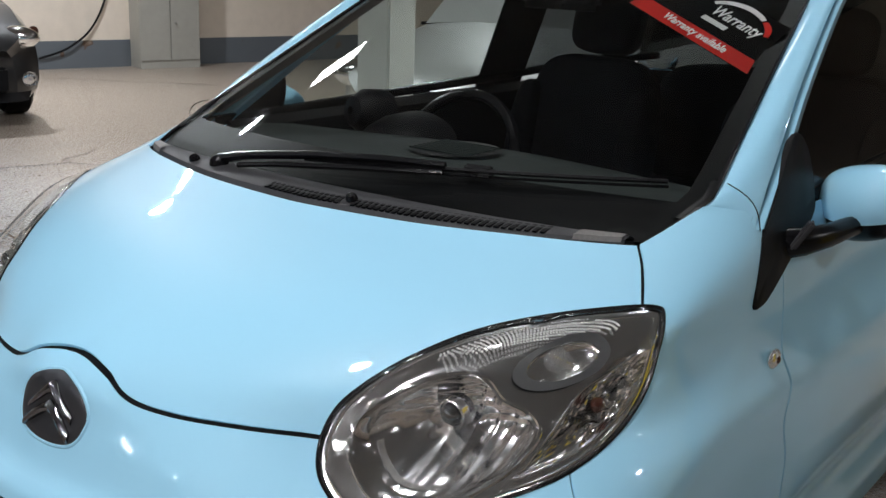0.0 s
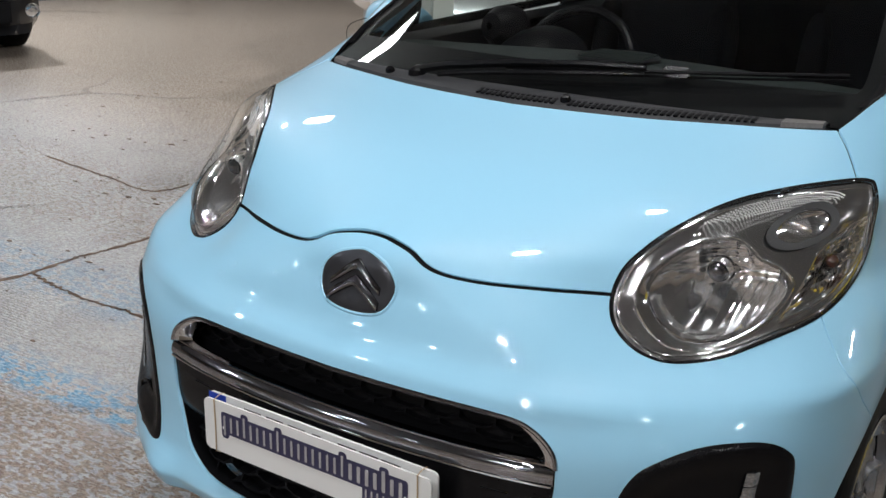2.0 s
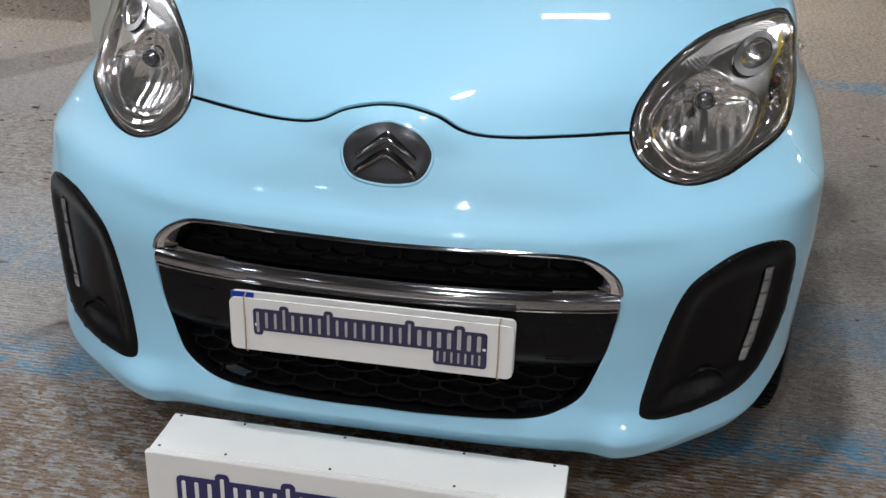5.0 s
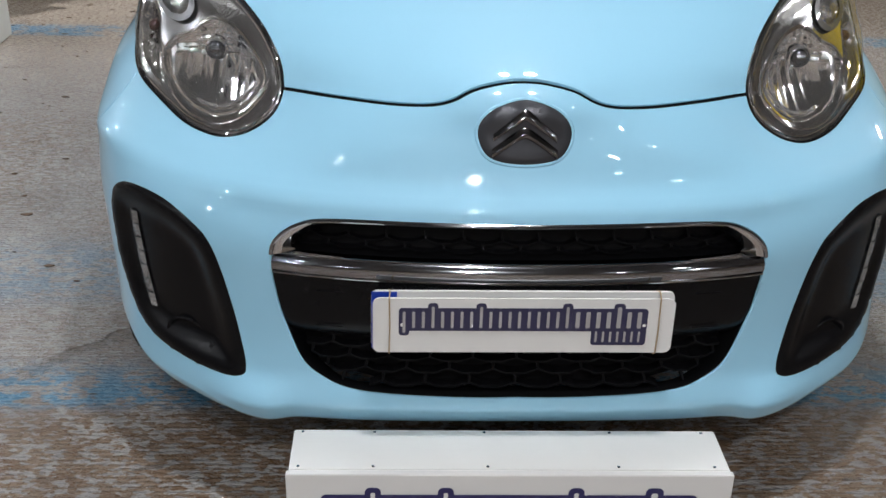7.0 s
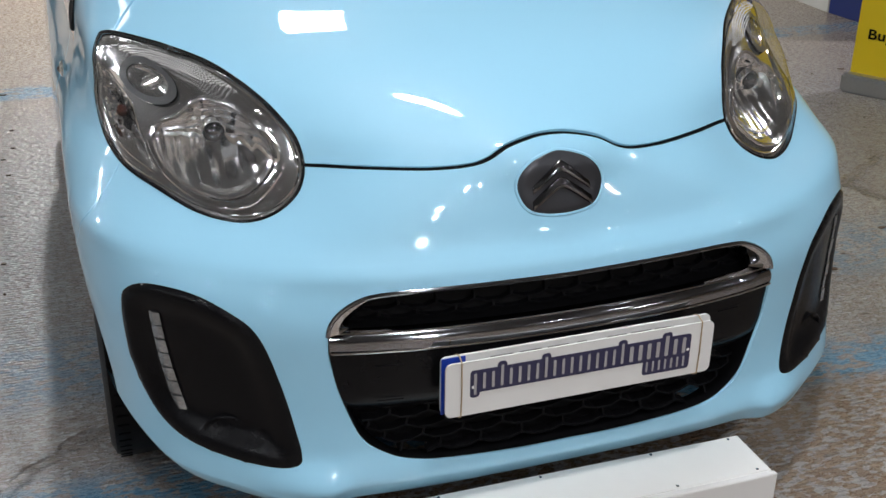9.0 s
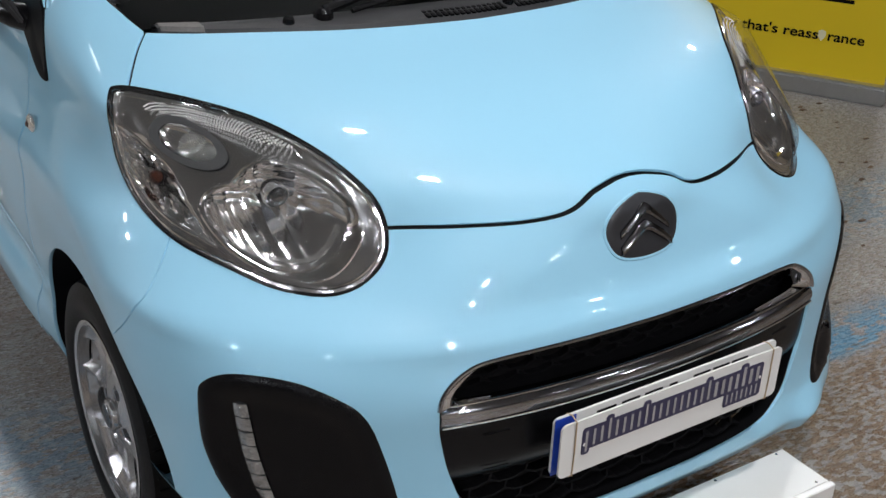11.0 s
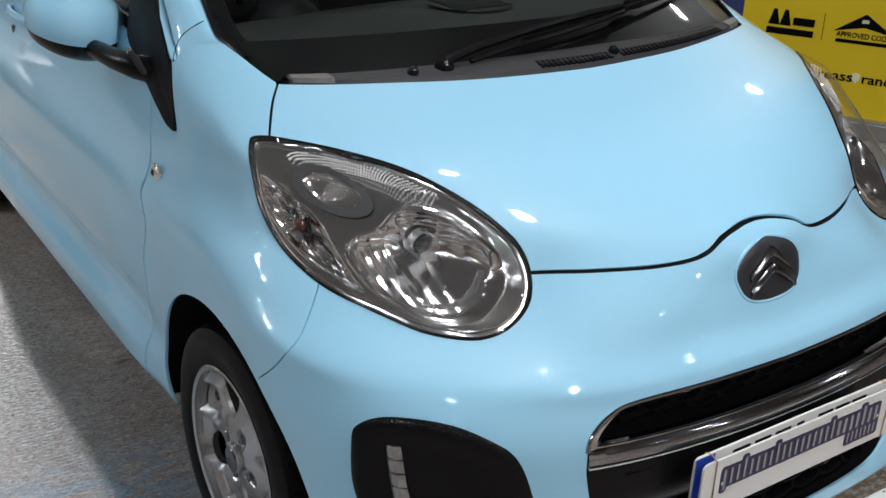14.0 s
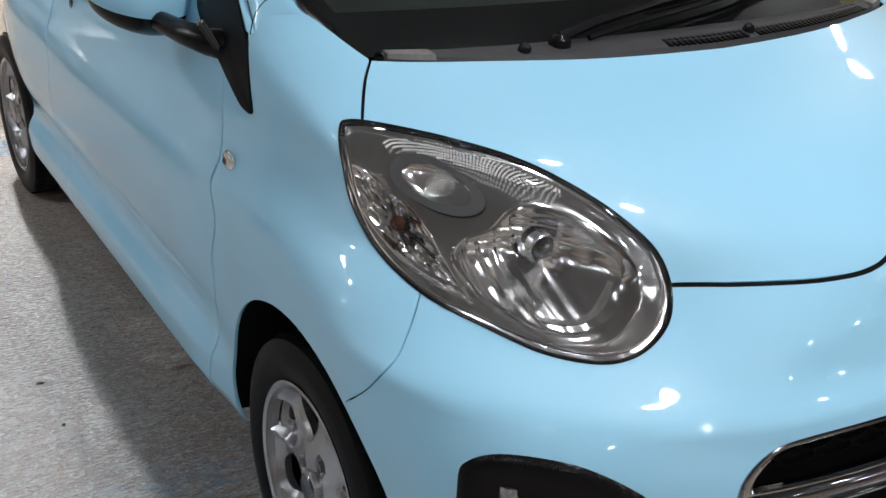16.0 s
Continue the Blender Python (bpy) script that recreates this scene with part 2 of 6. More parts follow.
def floor_paint():
    """Sealed concrete, worn: grey paint, brown bare patches where it has flaked, blue remains in two bands, fine cracks."""
    mat, nt, bsdf = nodes_of("worn_painted_concrete")
    N, L = nt.nodes.new, nt.links.new

    def noise_node(scale, detail=4, rough=.55, stretch=None):
        t = N("ShaderNodeTexNoise")
        t.inputs["Scale"].default_value, t.inputs["Detail"].default_value, t.inputs["Roughness"].default_value = scale, detail, rough
        if stretch:
            mp = N("ShaderNodeMapping")
            mp.inputs["Scale"].default_value = stretch
            L(co.outputs["Object"], mp.inputs["Vector"])
            L(mp.outputs[0], t.inputs["Vector"])
        else:
            L(co.outputs["Object"], t.inputs["Vector"])
        return t.outputs["Fac"]

    def step(x, a, b, lo=0.0, hi=1.0):
        r = N("ShaderNodeMapRange")
        r.interpolation_type = "SMOOTHSTEP"
        for key, v in (("From Min", a), ("From Max", b), ("To Min", lo), ("To Max", hi)):
            r.inputs[key].default_value = v
        L(x, r.inputs["Value"])
        return r.outputs[0]

    def calc(op, a, b):
        m = N("ShaderNodeMath")
        m.operation = op
        for i, v in enumerate((a, b)):
            if isinstance(v, (int, float)):
                m.inputs[i].default_value = v
            else:
                L(v, m.inputs[i])
        return m.outputs[0]

    def blend(fac, a, b):
        m = N("ShaderNodeMix")
        m.data_type = "RGBA"
        if isinstance(fac, float):
            m.inputs["Factor"].default_value = fac
        else:
            L(fac, m.inputs["Factor"])
        for key, v in (("A", a), ("B", b)):
            if isinstance(v, tuple):
                m.inputs[key].default_value = (*v, 1)
            else:
                L(v, m.inputs[key])
        return m.outputs["Result"]

    co = N("ShaderNodeTexCoord")
    xyz = N("ShaderNodeSeparateXYZ")
    L(co.outputs["Object"], xyz.inputs[0])
    large = noise_node(.55, 4)
    fleck = noise_node(38, 3, .55, (.80, 1.45, 1))
    grit = noise_node(210, 2, .6, (1, 1.4, 1))
    glint_chip = noise_node(66, 3, .6, (.75, 1.6, 1))
    mid = noise_node(5, 6, .65)
    tint = blend(step(large, .35, .65), (.31, .295, .285), (.40, .385, .365))
    tint = blend(step(mid, .3, .75), tint, (.25, .24, .235))
    tint = blend(step(calc("ADD", xyz.outputs["Y"], calc("MULTIPLY", large, 1.5)), 2.6, 4.2), tint, blend(step(mid, .35, .7), (.43, .36, .295), (.33, .27, .215)))
    # the zone round the car has a ribbed worn coat, with brown flecks and blue remains
    near = step(calc("ADD", xyz.outputs["Y"], calc("MULTIPLY", large, .8)), 4.2, 3.2)
    brown_zone = calc("MULTIPLY", near, step(calc("ADD", xyz.outputs["Y"], calc("MULTIPLY", mid, .25)), .62, .42, .30, 1))
    # more brown flecks beside the car, which also deepen its shadow in the colour
    brown_zone = calc("MAXIMUM", brown_zone, calc("MULTIPLY", near, step(calc("ADD", xyz.outputs["X"], calc("MULTIPLY", mid, .3)), -1.25, -.95, 0, .45)))
    worn = calc("MULTIPLY", step(calc("ADD", xyz.outputs["Y"], calc("MULTIPLY", mid, .6)), 1.55, 1.85), step(calc("ADD", xyz.outputs["Y"], calc("MULTIPLY", mid, .6)), 2.9, 2.4))
    brown_zone = calc("MAXIMUM", brown_zone, calc("MULTIPLY", worn, calc("MULTIPLY", step(xyz.outputs["X"], -1.0, -1.5), .8)))
    brown = calc("MULTIPLY", brown_zone, step(calc("ADD", fleck, calc("MULTIPLY", mid, .25)), .585, .625))
    col = blend(brown, tint, blend(step(noise_node(9, 3), .35, .65), (.155, .092, .050), (.205, .140, .090)))
    # pale flecks put the white glints of the glossy coat into the colour
    light = calc("MULTIPLY", near, step(glint_chip, .53, .58))
    light = calc("MULTIPLY", light, step(calc("ADD", xyz.outputs["Y"], calc("MULTIPLY", mid, .2)), .45, .62, .25, 1))
    col = blend(calc("MULTIPLY", light, .85), col, (.55, .55, .56))
    col = blend(step(grit, .54, .70, 0, .32), col, (.13, .115, .105))
    band_a = calc("MULTIPLY", step(xyz.outputs["Y"], .36, .42), step(xyz.outputs["Y"], .62, .46))
    band_b = calc("MULTIPLY", step(xyz.outputs["Y"], .8, .95), step(xyz.outputs["Y"], 1.3, 1.1))
    band_c = calc("MULTIPLY", step(xyz.outputs["Y"], 3.40, 3.44), step(xyz.outputs["Y"], 3.64, 3.58))
    blue_zone = calc("MAXIMUM", calc("MAXIMUM", band_a, calc("MULTIPLY", band_b, .45)), calc("MULTIPLY", calc("MULTIPLY", band_c, step(xyz.outputs["X"], -2.5, -2.0)), .8))
    blue = calc("MULTIPLY", blue_zone, step(calc("ADD", noise_node(24, 5, .65, (.8, 1.5, 1)), calc("MULTIPLY", mid, .55)), .72, .79))
    col = blend(calc("MULTIPLY", blue, .85), col, (.085, .27, .44))
    # dark flakes and scuffs all over
    speck = calc("MULTIPLY", step(noise_node(17, 3, .5, (.7, 1.5, 1)), .675, .70), step(mid, .42, .58))
    col = blend(calc("MULTIPLY", speck, .75), col, (.085, .060, .042))
    scuff = step(noise_node(2.2, 5, .6, (.5, 2.4, 1)), .58, .72)
    col = blend(calc("MULTIPLY", scuff, .35), col, (.17, .155, .14))
    # cracks
    vor = N("ShaderNodeTexVoronoi")
    vor.feature = "DISTANCE_TO_EDGE"
    vor.inputs["Scale"].default_value = .55
    warp = N("ShaderNodeTexNoise")
    warp.inputs["Scale"].default_value, warp.inputs["Detail"].default_value = 3, 5
    L(co.outputs["Object"], warp.inputs["Vector"])
    mixv = N("ShaderNodeMix")
    mixv.data_type = "VECTOR"
    mixv.inputs["Factor"].default_value = .22
    L(co.outputs["Object"], mixv.inputs["A"])
    L(warp.outputs["Color"], mixv.inputs["B"])
    L(mixv.outputs["Result"], vor.inputs["Vector"])
    crack = calc("MULTIPLY", step(vor.outputs["Distance"], .012, .004), step(large, .50, .60))
    col = blend(calc("MULTIPLY", crack, .45), col, (.06, .045, .035))
    L(col, bsdf.inputs["Base Color"])
    bsdf.inputs["Specular IOR Level"].default_value = .9
    L(calc("ADD", step(glint_chip, .4, .6, .30, .12), calc("MULTIPLY", mid, .12)), bsdf.inputs["Roughness"])
    bump = N("ShaderNodeBump")
    bump.inputs["Strength"].default_value, bump.inputs["Distance"].default_value = .9, .005
    # tamped ribs that run across the car
    rib = N("ShaderNodeTexWave")
    rib.bands_direction = "Y"
    rib.inputs["Scale"].default_value, rib.inputs["Distortion"].default_value = 22, 3.2
    rib.inputs["Detail"].default_value, rib.inputs["Detail Scale"].default_value = 3, 1.6
    L(co.outputs["Object"], rib.inputs["Vector"])
    relief = calc("ADD", calc("ADD", calc("MULTIPLY", fleck, .5), glint_chip), calc("ADD", calc("MULTIPLY", mid, .4), calc("MULTIPLY", calc("MULTIPLY", rib.outputs["Fac"], near), .22)))
    L(calc("SUBTRACT", relief, calc("MULTIPLY", crack, 2.0)), bump.inputs["Height"])
    L(bump.outputs[0], bsdf.inputs["Normal"])
    return mat


FLOOR = floor_paint()


# ---- lamps of the hall ----
def round_lamp(x, y, power, r=.075, z=CEILING - .10, color=(.98, .98, 1)):
    """A round lamp that hangs under the ceiling, out of view: a shallow metal housing round a lit disc."""
    ob = thing("ceiling_lamp", "round white lamp put under the ceiling, out of view, lit", "ceiling lamp", pose(x, y, z), "round ceiling lamps")
    part("housing", spin(bmesh.new(), [(-.012, r + .004), (-.012, r + .02), (.04, r + .02), (.10, .06), (.10, .001)], 40, "Z"), ALUMINIUM, ob, smooth=True)
    part("lit_disc", spin(bmesh.new(), [(0, .001), (0, r + .004)], 40, "Z"), glow("lamp_light", color, power * 2.55), ob)
    return ob


def light_panel(x, y, w, d, power, turn=0, z=CEILING - .02, color=(.96, .98, 1)):
    """A flat lit panel in a thin frame."""
    ob = thing("light_panel", "white rectangular light panel in the ceiling", "light panel", pose(x, y, z, 0, 0, turn), "light panels")
    fr = bmesh.new()
    for lo, hi in (((-w / 2 - .02, -d / 2 - .02, -.01), (-w / 2, d / 2 + .02, .02)), ((w / 2, -d / 2 - .02, -.01), (w / 2 + .02, d / 2 + .02, .02)),
                   ((-w / 2, -d / 2 - .02, -.01), (w / 2, -d / 2, .02)), ((-w / 2, d / 2, -.01), (w / 2, d / 2 + .02, .02))):
        box(fr, lo, hi)
    part("frame", fr, ALUMINIUM, ob)
    part("diffuser", boxed((-w / 2, -d / 2, -.002), (w / 2, d / 2, .02)), glow("panel_light", color, power), ob)
    return ob


# unseen lamps: middle ones set by highlights and shadows, outer ones added as fill
for lx, ly, lp in ((.2, .95, 95), (0, -.35, 245), (0, -2.93, 340), (0, -3.75, 140), (-4.2, -2.0, 270), (-4.2, 2.65, 330), (4.2, -1.8, 150), (4.2, 2.6, 300), (-.45, 6.1, 1300),
                   (-4.3, 7.0, 190), (4.2, 7.0, 260), (-8.0, -1.5, 320), (-7.6, 4.6, 900), (-4.2, -5.6, 320), (4.2, -5.6, 320), (0, -7.4, 260),
                   (-2.1, -2.2, 30), (2.1, -2.3, 30), (-2.0, -4.4, 50), (2.0, -4.4, 50), (-6.2, -3.8, 80), (6.2, -3.6, 80)):
    round_lamp(lx, ly, lp, color=(.93, .97, 1.03) if lx < -1 else (.98, .98, 1))
for px_, py_, pw, pd, pp, pt in ((-3.65, 3.0, .40, .26, 45, 20), (.25, 3.0, .42, .13, 60, 8), (-1.65, 3.35, .80, .20, 7, 0)):
    light_panel(px_, py_, pw, pd, pp, pt)


# ---- the hall ----
def slab(name, lo, hi, material, label, category, m=None):
    ob = part(name, boxed(lo, hi), material)
    if m is not None:
        ob.matrix_basis = m
    return tagged(ob, label, category, kind="structure")


slab("floor", (-14, -9, -.2), (10, 16, 0), FLOOR, "worn grey painted concrete floor with blue remains", "floor")
slab("ceiling", (-14, -9, CEILING), (10, 16, CEILING + .2), CEIL_MAT, "dark flat ceiling of the hall", "ceiling")
# the long cream wall runs a little askew of the car
WALL = pose(-9.35, 6.03, 0, 0, 0, 73 - 90)
slab("wall_west", (-.25, -16, 0), (0, 14, CEILING), WALL_CREAM, "cream painted wall above a grey band", "wall", WALL)
slab("wall_band", (0, -16, 0), (.006, 14, .30), BAND, "grey painted band, flaking and damp at the foot", "wall", WALL)
slab("wall_north", (-14, 15.8, 0), (10, 16, CEILING), WALL_CREAM, "cream painted end wall", "wall")
slab("wall_east", (9.8, -9, 0), (10, 15.8, CEILING), WALL_CREAM, "cream painted side wall", "wall")
slab("wall_south", (-14, -9.2, 0), (10, -9, CEILING), WALL_CREAM, "cream painted near end wall", "wall")


# ---- the blue car: its outer surface ----
# Level contours of half the body: y on the middle line, half width, and how flat the nose and flank are, by height.
KZ = np.array([.17, .25, .35, .45, .55, .65, .72, .77, .83, .90, .96, 1.02])
NOSE = np.array([.053, .030, .028, .028, .036, .092, .124, .155, .240, .400, .620, .790])
WIDE = np.array([.766, .785, .795, .803, .813, .818, .812, .790, .768, .757, .740, .706])
FLANK = np.array([.50, .50, .50, .50, .52, .60, .75, .85, .95, 1.0, 1.05, 1.1])
FLAT = np.array([.72, .62, .53, .48, .44, .40, .36, .34, .45, .60, .65, .66])
BEND = np.array([1.0, .92, .85, .84, .86, .89, .89, .82, .83, .85, .77, .68])
HUB_Y, HUB_Z, BASE = 0.693, 0.270, 2.34


def spline(k, v, z):
    """A smooth curve through the values v at the knots k."""
    m = np.gradient(v, k)
    z = np.clip(z, k[0], k[-1])
    i = np.clip(np.searchsorted(k, z) - 1, 0, len(k) - 2)
    h = k[i + 1] - k[i]
    t = (z - k[i]) / h
    return ((2 * t**3 - 3 * t**2 + 1) * v[i] + (t**3 - 2 * t**2 + t) * h * m[i]
            + (-2 * t**3 + 3 * t**2) * v[i + 1] + (t**3 - t**2) * h * m[i + 1])


FINE = np.linspace(.15, 1.04, 1781)
NOSE_T, WIDE_T, FLANK_T, FLAT_T, BEND_T = (spline(KZ, v, FINE) for v in (NOSE, WIDE, FLANK, FLAT, BEND))


def smooth_step(a, b, x):
    t = np.clip((x - a) / (b - a), 0, 1)
    return t * t * (3 - 2 * t)


# how far the panel stands out or lies back round the lamps and over the badge: s, z, dx, dy
MOULD = np.array([(0, .808, 0, -.029), (.095, .797, .002, -.027), (.145, .777, .001, -.012), (.31, .764, -.004, .012), (.373, .762, -.009, .023),
                  (.443, .763, -.013, .028), (.445, .720, -.020, .046), (.500, .683, -.021, .044), (.600, .680, -.031, .042), (.695, .706, -.029, .025),
                  (.758, .730, -.010, .006), (.800, .817, .019, -.008), (.765, .885, .024, -.010), (.663, .915, .009, -.006), (.54, .895, 0, 0),
                  (.22, .70, 0, 0), (.36, .625, 0, 0), (.56, .600, 0, 0), (.72, .610, 0, 0), (.90, .74, 0, 0), (.95, .86, 0, 0), (.20, .86, 0, 0)])


def bell(s, z):
    return np.exp(-((s[..., None] - MOULD[:, 0]) / .095)**2 - ((z[..., None] - MOULD[:, 1]) / .052)**2)


MOULD_W = np.linalg.solve(bell(MOULD[:, 0], MOULD[:, 1]) + .02 * np.eye(len(MOULD)), MOULD[:, 2:])


def mould(s, z):
    """The offset in x and y that the table gives, spread smoothly; the middle line stays in its plane."""
    d = bell(s, z) @ MOULD_W
    return d[..., 0] * smooth_step(0, .06, s), d[..., 1]


def skin(s, z):
    """The body's surface: s runs from the middle of the nose (0) round the corner (1) along the flank, z is the height."""
    s, z = np.broadcast_arrays(np.asarray(s, float), np.asarray(z, float))
    y0, w, yc = np.interp(z, FINE, NOSE_T), np.interp(z, FINE, WIDE_T), np.interp(z, FINE, FLANK_T)
    a, b = np.interp(z, FINE, FLAT_T) * w, np.interp(z, FINE, BEND_T) * (yc - y0)
    t = np.clip(s, 0, 1)
    c0, c1, c2, c3 = (1 - t)**3, 3 * t * (1 - t)**2, 3 * t * t * (1 - t), t**3
    x = c1 * a + (c2 + c3) * w
    y = (c0 + c1) * y0 + c2 * (yc - b) + c3 * yc + np.maximum(s - 1, 0) * 1.2
    # flank: the sill tucks in low down behind the front wheel, and the tail narrows
    back = smooth_step(.95, 1.25, y)
    x = x + back * (.012 * np.exp(-((z - .56) / .16)**2) - .014 * np.exp(-((z - .40) / .045)**2) + .024 * smooth_step(.375, .315, z) - .03 * smooth_step(.245, .20, z))
    x = x - .10 * smooth_step(2.6, 3.6, y) * (z > 0)
    # bumper: a soft shoulder that runs over the grille and climbs towards the lamps
    t1 = np.clip(s, 0, 1)
    shoulder = .012 * np.exp(-((z - .615 - .030 * smooth_step(.25, .75, s)) / .025)**2) * smooth_step(1.0, .80, s)
    move = mould(s, z)
    y = y - shoulder * (1 - t1**2) + move[1]
    x = x + shoulder * t1 + move[0]
    # chin: a crease low on the bumper that stands out and folds under
    chin = smooth_step(.585, .47, x) * smooth_step(.9, .6, y)
    y = y - chin * (.013 * smooth_step(.305, .238, z) - .42 * np.maximum(.238 - z, 0))
    # two flaps that push forward beside the middle of the chin
    flap = np.exp(-(np.where(x > .455, (x - .455) / .095, (x - .455) / .038))**2) * smooth_step(.9, .6, y)
    y = y - .020 * flap * smooth_step(.292, .236, z)
    return np.stack([x, y, z], -1)


def skin_normal(s, z, e=.003):
    du, dv = skin(s + e, z) - skin(np.maximum(s - e, 0), z), skin(s, z + e) - skin(s, z - e)
    n = np.cross(du, dv)
    return n / np.maximum(np.linalg.norm(n, axis=-1, keepdims=True), 1e-9)


SGRID = np.linspace(0, 3.4, 681)


def at_x(x, z):
    """(s, z) where the surface has this x, round the front."""
    return float(np.interp(x, skin(SGRID[:201], z)[:, 0], SGRID[:201])), z


def at_y(y, z):
    """(s, z) where the surface has this y."""
    return float(np.interp(y, skin(SGRID, z)[:, 1], SGRID)), z


def flow(points, n=8, closed=False):
    """A smooth line through points of any dimension (Catmull-Rom)."""
    p = [np.array(q, float) for q in points]
    out, k = [], len(p)
    for i in range(k if closed else k - 1):
        a, b, c, d = (p[j % k] if closed else p[min(max(j, 0), k - 1)] for j in (i - 1, i, i + 1, i + 2))
        for t in np.arange(n) / n:
            out.append(.5 * (2 * b + (c - a) * t + (2 * a - 5 * b + 4 * c - d) * t * t + (3 * b - a - 3 * c + d) * t**3))
    return out if closed else out + [p[-1]]


def inside(poly, q):
    """Which of the points q lie in the polygon."""
    poly, q = np.asarray(poly), np.asarray(q)
    hit = np.zeros(len(q), bool)
    a, b = poly, np.roll(poly, -1, 0)
    for (x0, y0), (x1, y1) in zip(a, b):
        if y0 != y1:
            cross = (y0 > q[:, 1]) != (y1 > q[:, 1])
            hit ^= cross & (q[:, 0] < (x1 - x0) * (q[:, 1] - y0) / (y1 - y0) + x0)
    return hit


def band(line, half, ends=True):
    """A closed strip of that half width round a line in (s, z)."""
    p = np.array(line)
    d = np.gradient(p, axis=0)
    d /= np.linalg.norm(d, axis=1, keepdims=True) + 1e-12
    n = np.stack([-d[:, 1], d[:, 0]], 1) * half
    return np.concatenate([p + n, (p - n)[::-1]])


# outlines on the surface, as (s, z)
lamp_line = flow([(.438, .772), (.429, .817), (.447, .863), (.491, .893), (.575, .909), (.671, .916), (.733, .914), (.757, .902), (.782, .864),
                  (.801, .815), (.798, .770), (.761, .737), (.702, .710), (.634, .686), (.574, .677), (.520, .678), (.475, .693), (.444, .724)], 6, True)


def oval(centre, rs, rz, n=40, turn=0.0):
    """A tilted oval in (s, z)."""
    c, d = math.cos(turn), math.sin(turn)
    return [(centre[0] + rs * math.cos(t) * c - rz * math.sin(t) * d, centre[1] + rs * math.cos(t) * d + rz * math.sin(t) * c)
            for t in (2 * math.pi * k / n for k in range(n))]


# openings of the lamp's three reflectors
dish_line = flow([(.698, .776), (.693, .748), (.670, .722), (.630, .702), (.592, .694), (.555, .693), (.522, .701), (.496, .719), (.478, .745), (.470, .775),
                  (.471, .805), (.484, .830), (.510, .845), (.548, .849), (.588, .836), (.625, .816), (.668, .800)], 6, True)[::-1]
collar_line = oval((.655, .858), .059, .034, 40, -.10)
cup_line = oval((.655, .859), .043, .025, 32, -.10)
blinker_line = flow([(.712, .822), (.735, .846), (.760, .866), (.778, .860), (.789, .830), (.787, .795), (.772, .768), (.750, .752), (.717, .738), (.697, .731), (.705, .750), (.711, .782)], 4, True)[::-1]
grille_line = flow([(0, .590), at_x(.162, .591), at_x(.325, .589), at_x(.386, .577), at_x(.428, .545), at_x(.435, .500), at_x(.431, .462),
                    at_x(.417, .400), at_x(.388, .327), at_x(.347, .293), at_x(.278, .273), at_x(.115, .265), (0, .265)], 6)
grille_line = [(-.02, .590)] + [tuple(q) for q in grille_line] + [(-.02, .265)]
fog_line = flow([at_x(.7515, .535), at_x(.740, .568), at_x(.704, .587), at_x(.635, .583), at_x(.576, .555), at_x(.543, .52), at_x(.517, .443),
                 at_x(.497, .355), at_x(.488, .300), at_x(.497, .281), at_x(.54, .277), at_x(.613, .289), at_x(.686, .313), at_x(.724, .358),
                 at_x(.748, .442)], 6, True)
badge_right = [at_x(.055, .690), at_x(.078, .716), at_x(.077, .748), at_x(.050, .773)]
badge_line = flow([(0, .682)] + badge_right + [(0, .785)] + [(-a, b) for a, b in badge_right[::-1]], 5, True)
hood_front = flow([(-.03, .8085), (0, .809), (.038, .8075), (.091, .797), (.138, .778), (.176, .769), (.233, .765), (.312, .764), (.373, .762), (.449, .760)], 6)
hood_side = flow([(.708, .914), (.687, .929), (.665, .943), (.640, .958), (.614, .973), (.608, .978)], 5)
hood_rear = flow([(-.03, .968), (0, .968), at_x(.25, .971), at_x(.45, .975), at_x(.62, .974)], 6)
wing_inner = flow([at_x(.62, .974), at_x(.628, .982), at_x(.640, .997), at_x(.650, 1.010), at_x(.657, 1.0205)], 5)
# lower edge of the bumper: it rises towards the wheels
lip_line = flow([(-.02, .167), (0, .167), at_x(.25, .167), at_x(.40, .171), at_x(.478, .176), at_x(.536, .190), at_x(.61, .210), at_x(.695, .226), at_y(.27, .258), at_y(.36, .285), at_y(.45, .30)], 6)
LIP = .030
bumper_side = flow([(.755, .741), (.777, .713), (.800, .688), (.828, .662), (.880, .628), (.935, .590), (.982, .557)], 5)
ARCH_R = .335


def arch(y0):
    """The wheel opening round a hub, cut off at the body's lower edge."""
    out = []
    for k in range(61):
        a = math.radians(-40 + 260 * k / 60)
        y, z = y0 + ARCH_R * math.cos(a), HUB_Z + ARCH_R * math.sin(a)
        out.append(at_y(y, max(z, .165)))
    return out


arch_front, arch_rear = arch(HUB_Y), arch(HUB_Y + BASE)
SILL = .215
door_front = flow([at_y(1.12, .99), at_y(1.09, .90), at_y(1.045, .78), at_y(1.030, .70), at_y(1.040, .58), at_y(1.078, .43), at_y(1.105, .34), at_y(1.16, .20)], 6)
door_rear = flow([at_y(2.30, .995), at_y(2.30, .80), at_y(2.27, .55), at_y(2.22, .36), at_y(2.18, .22)], 6)
GAP = .0030


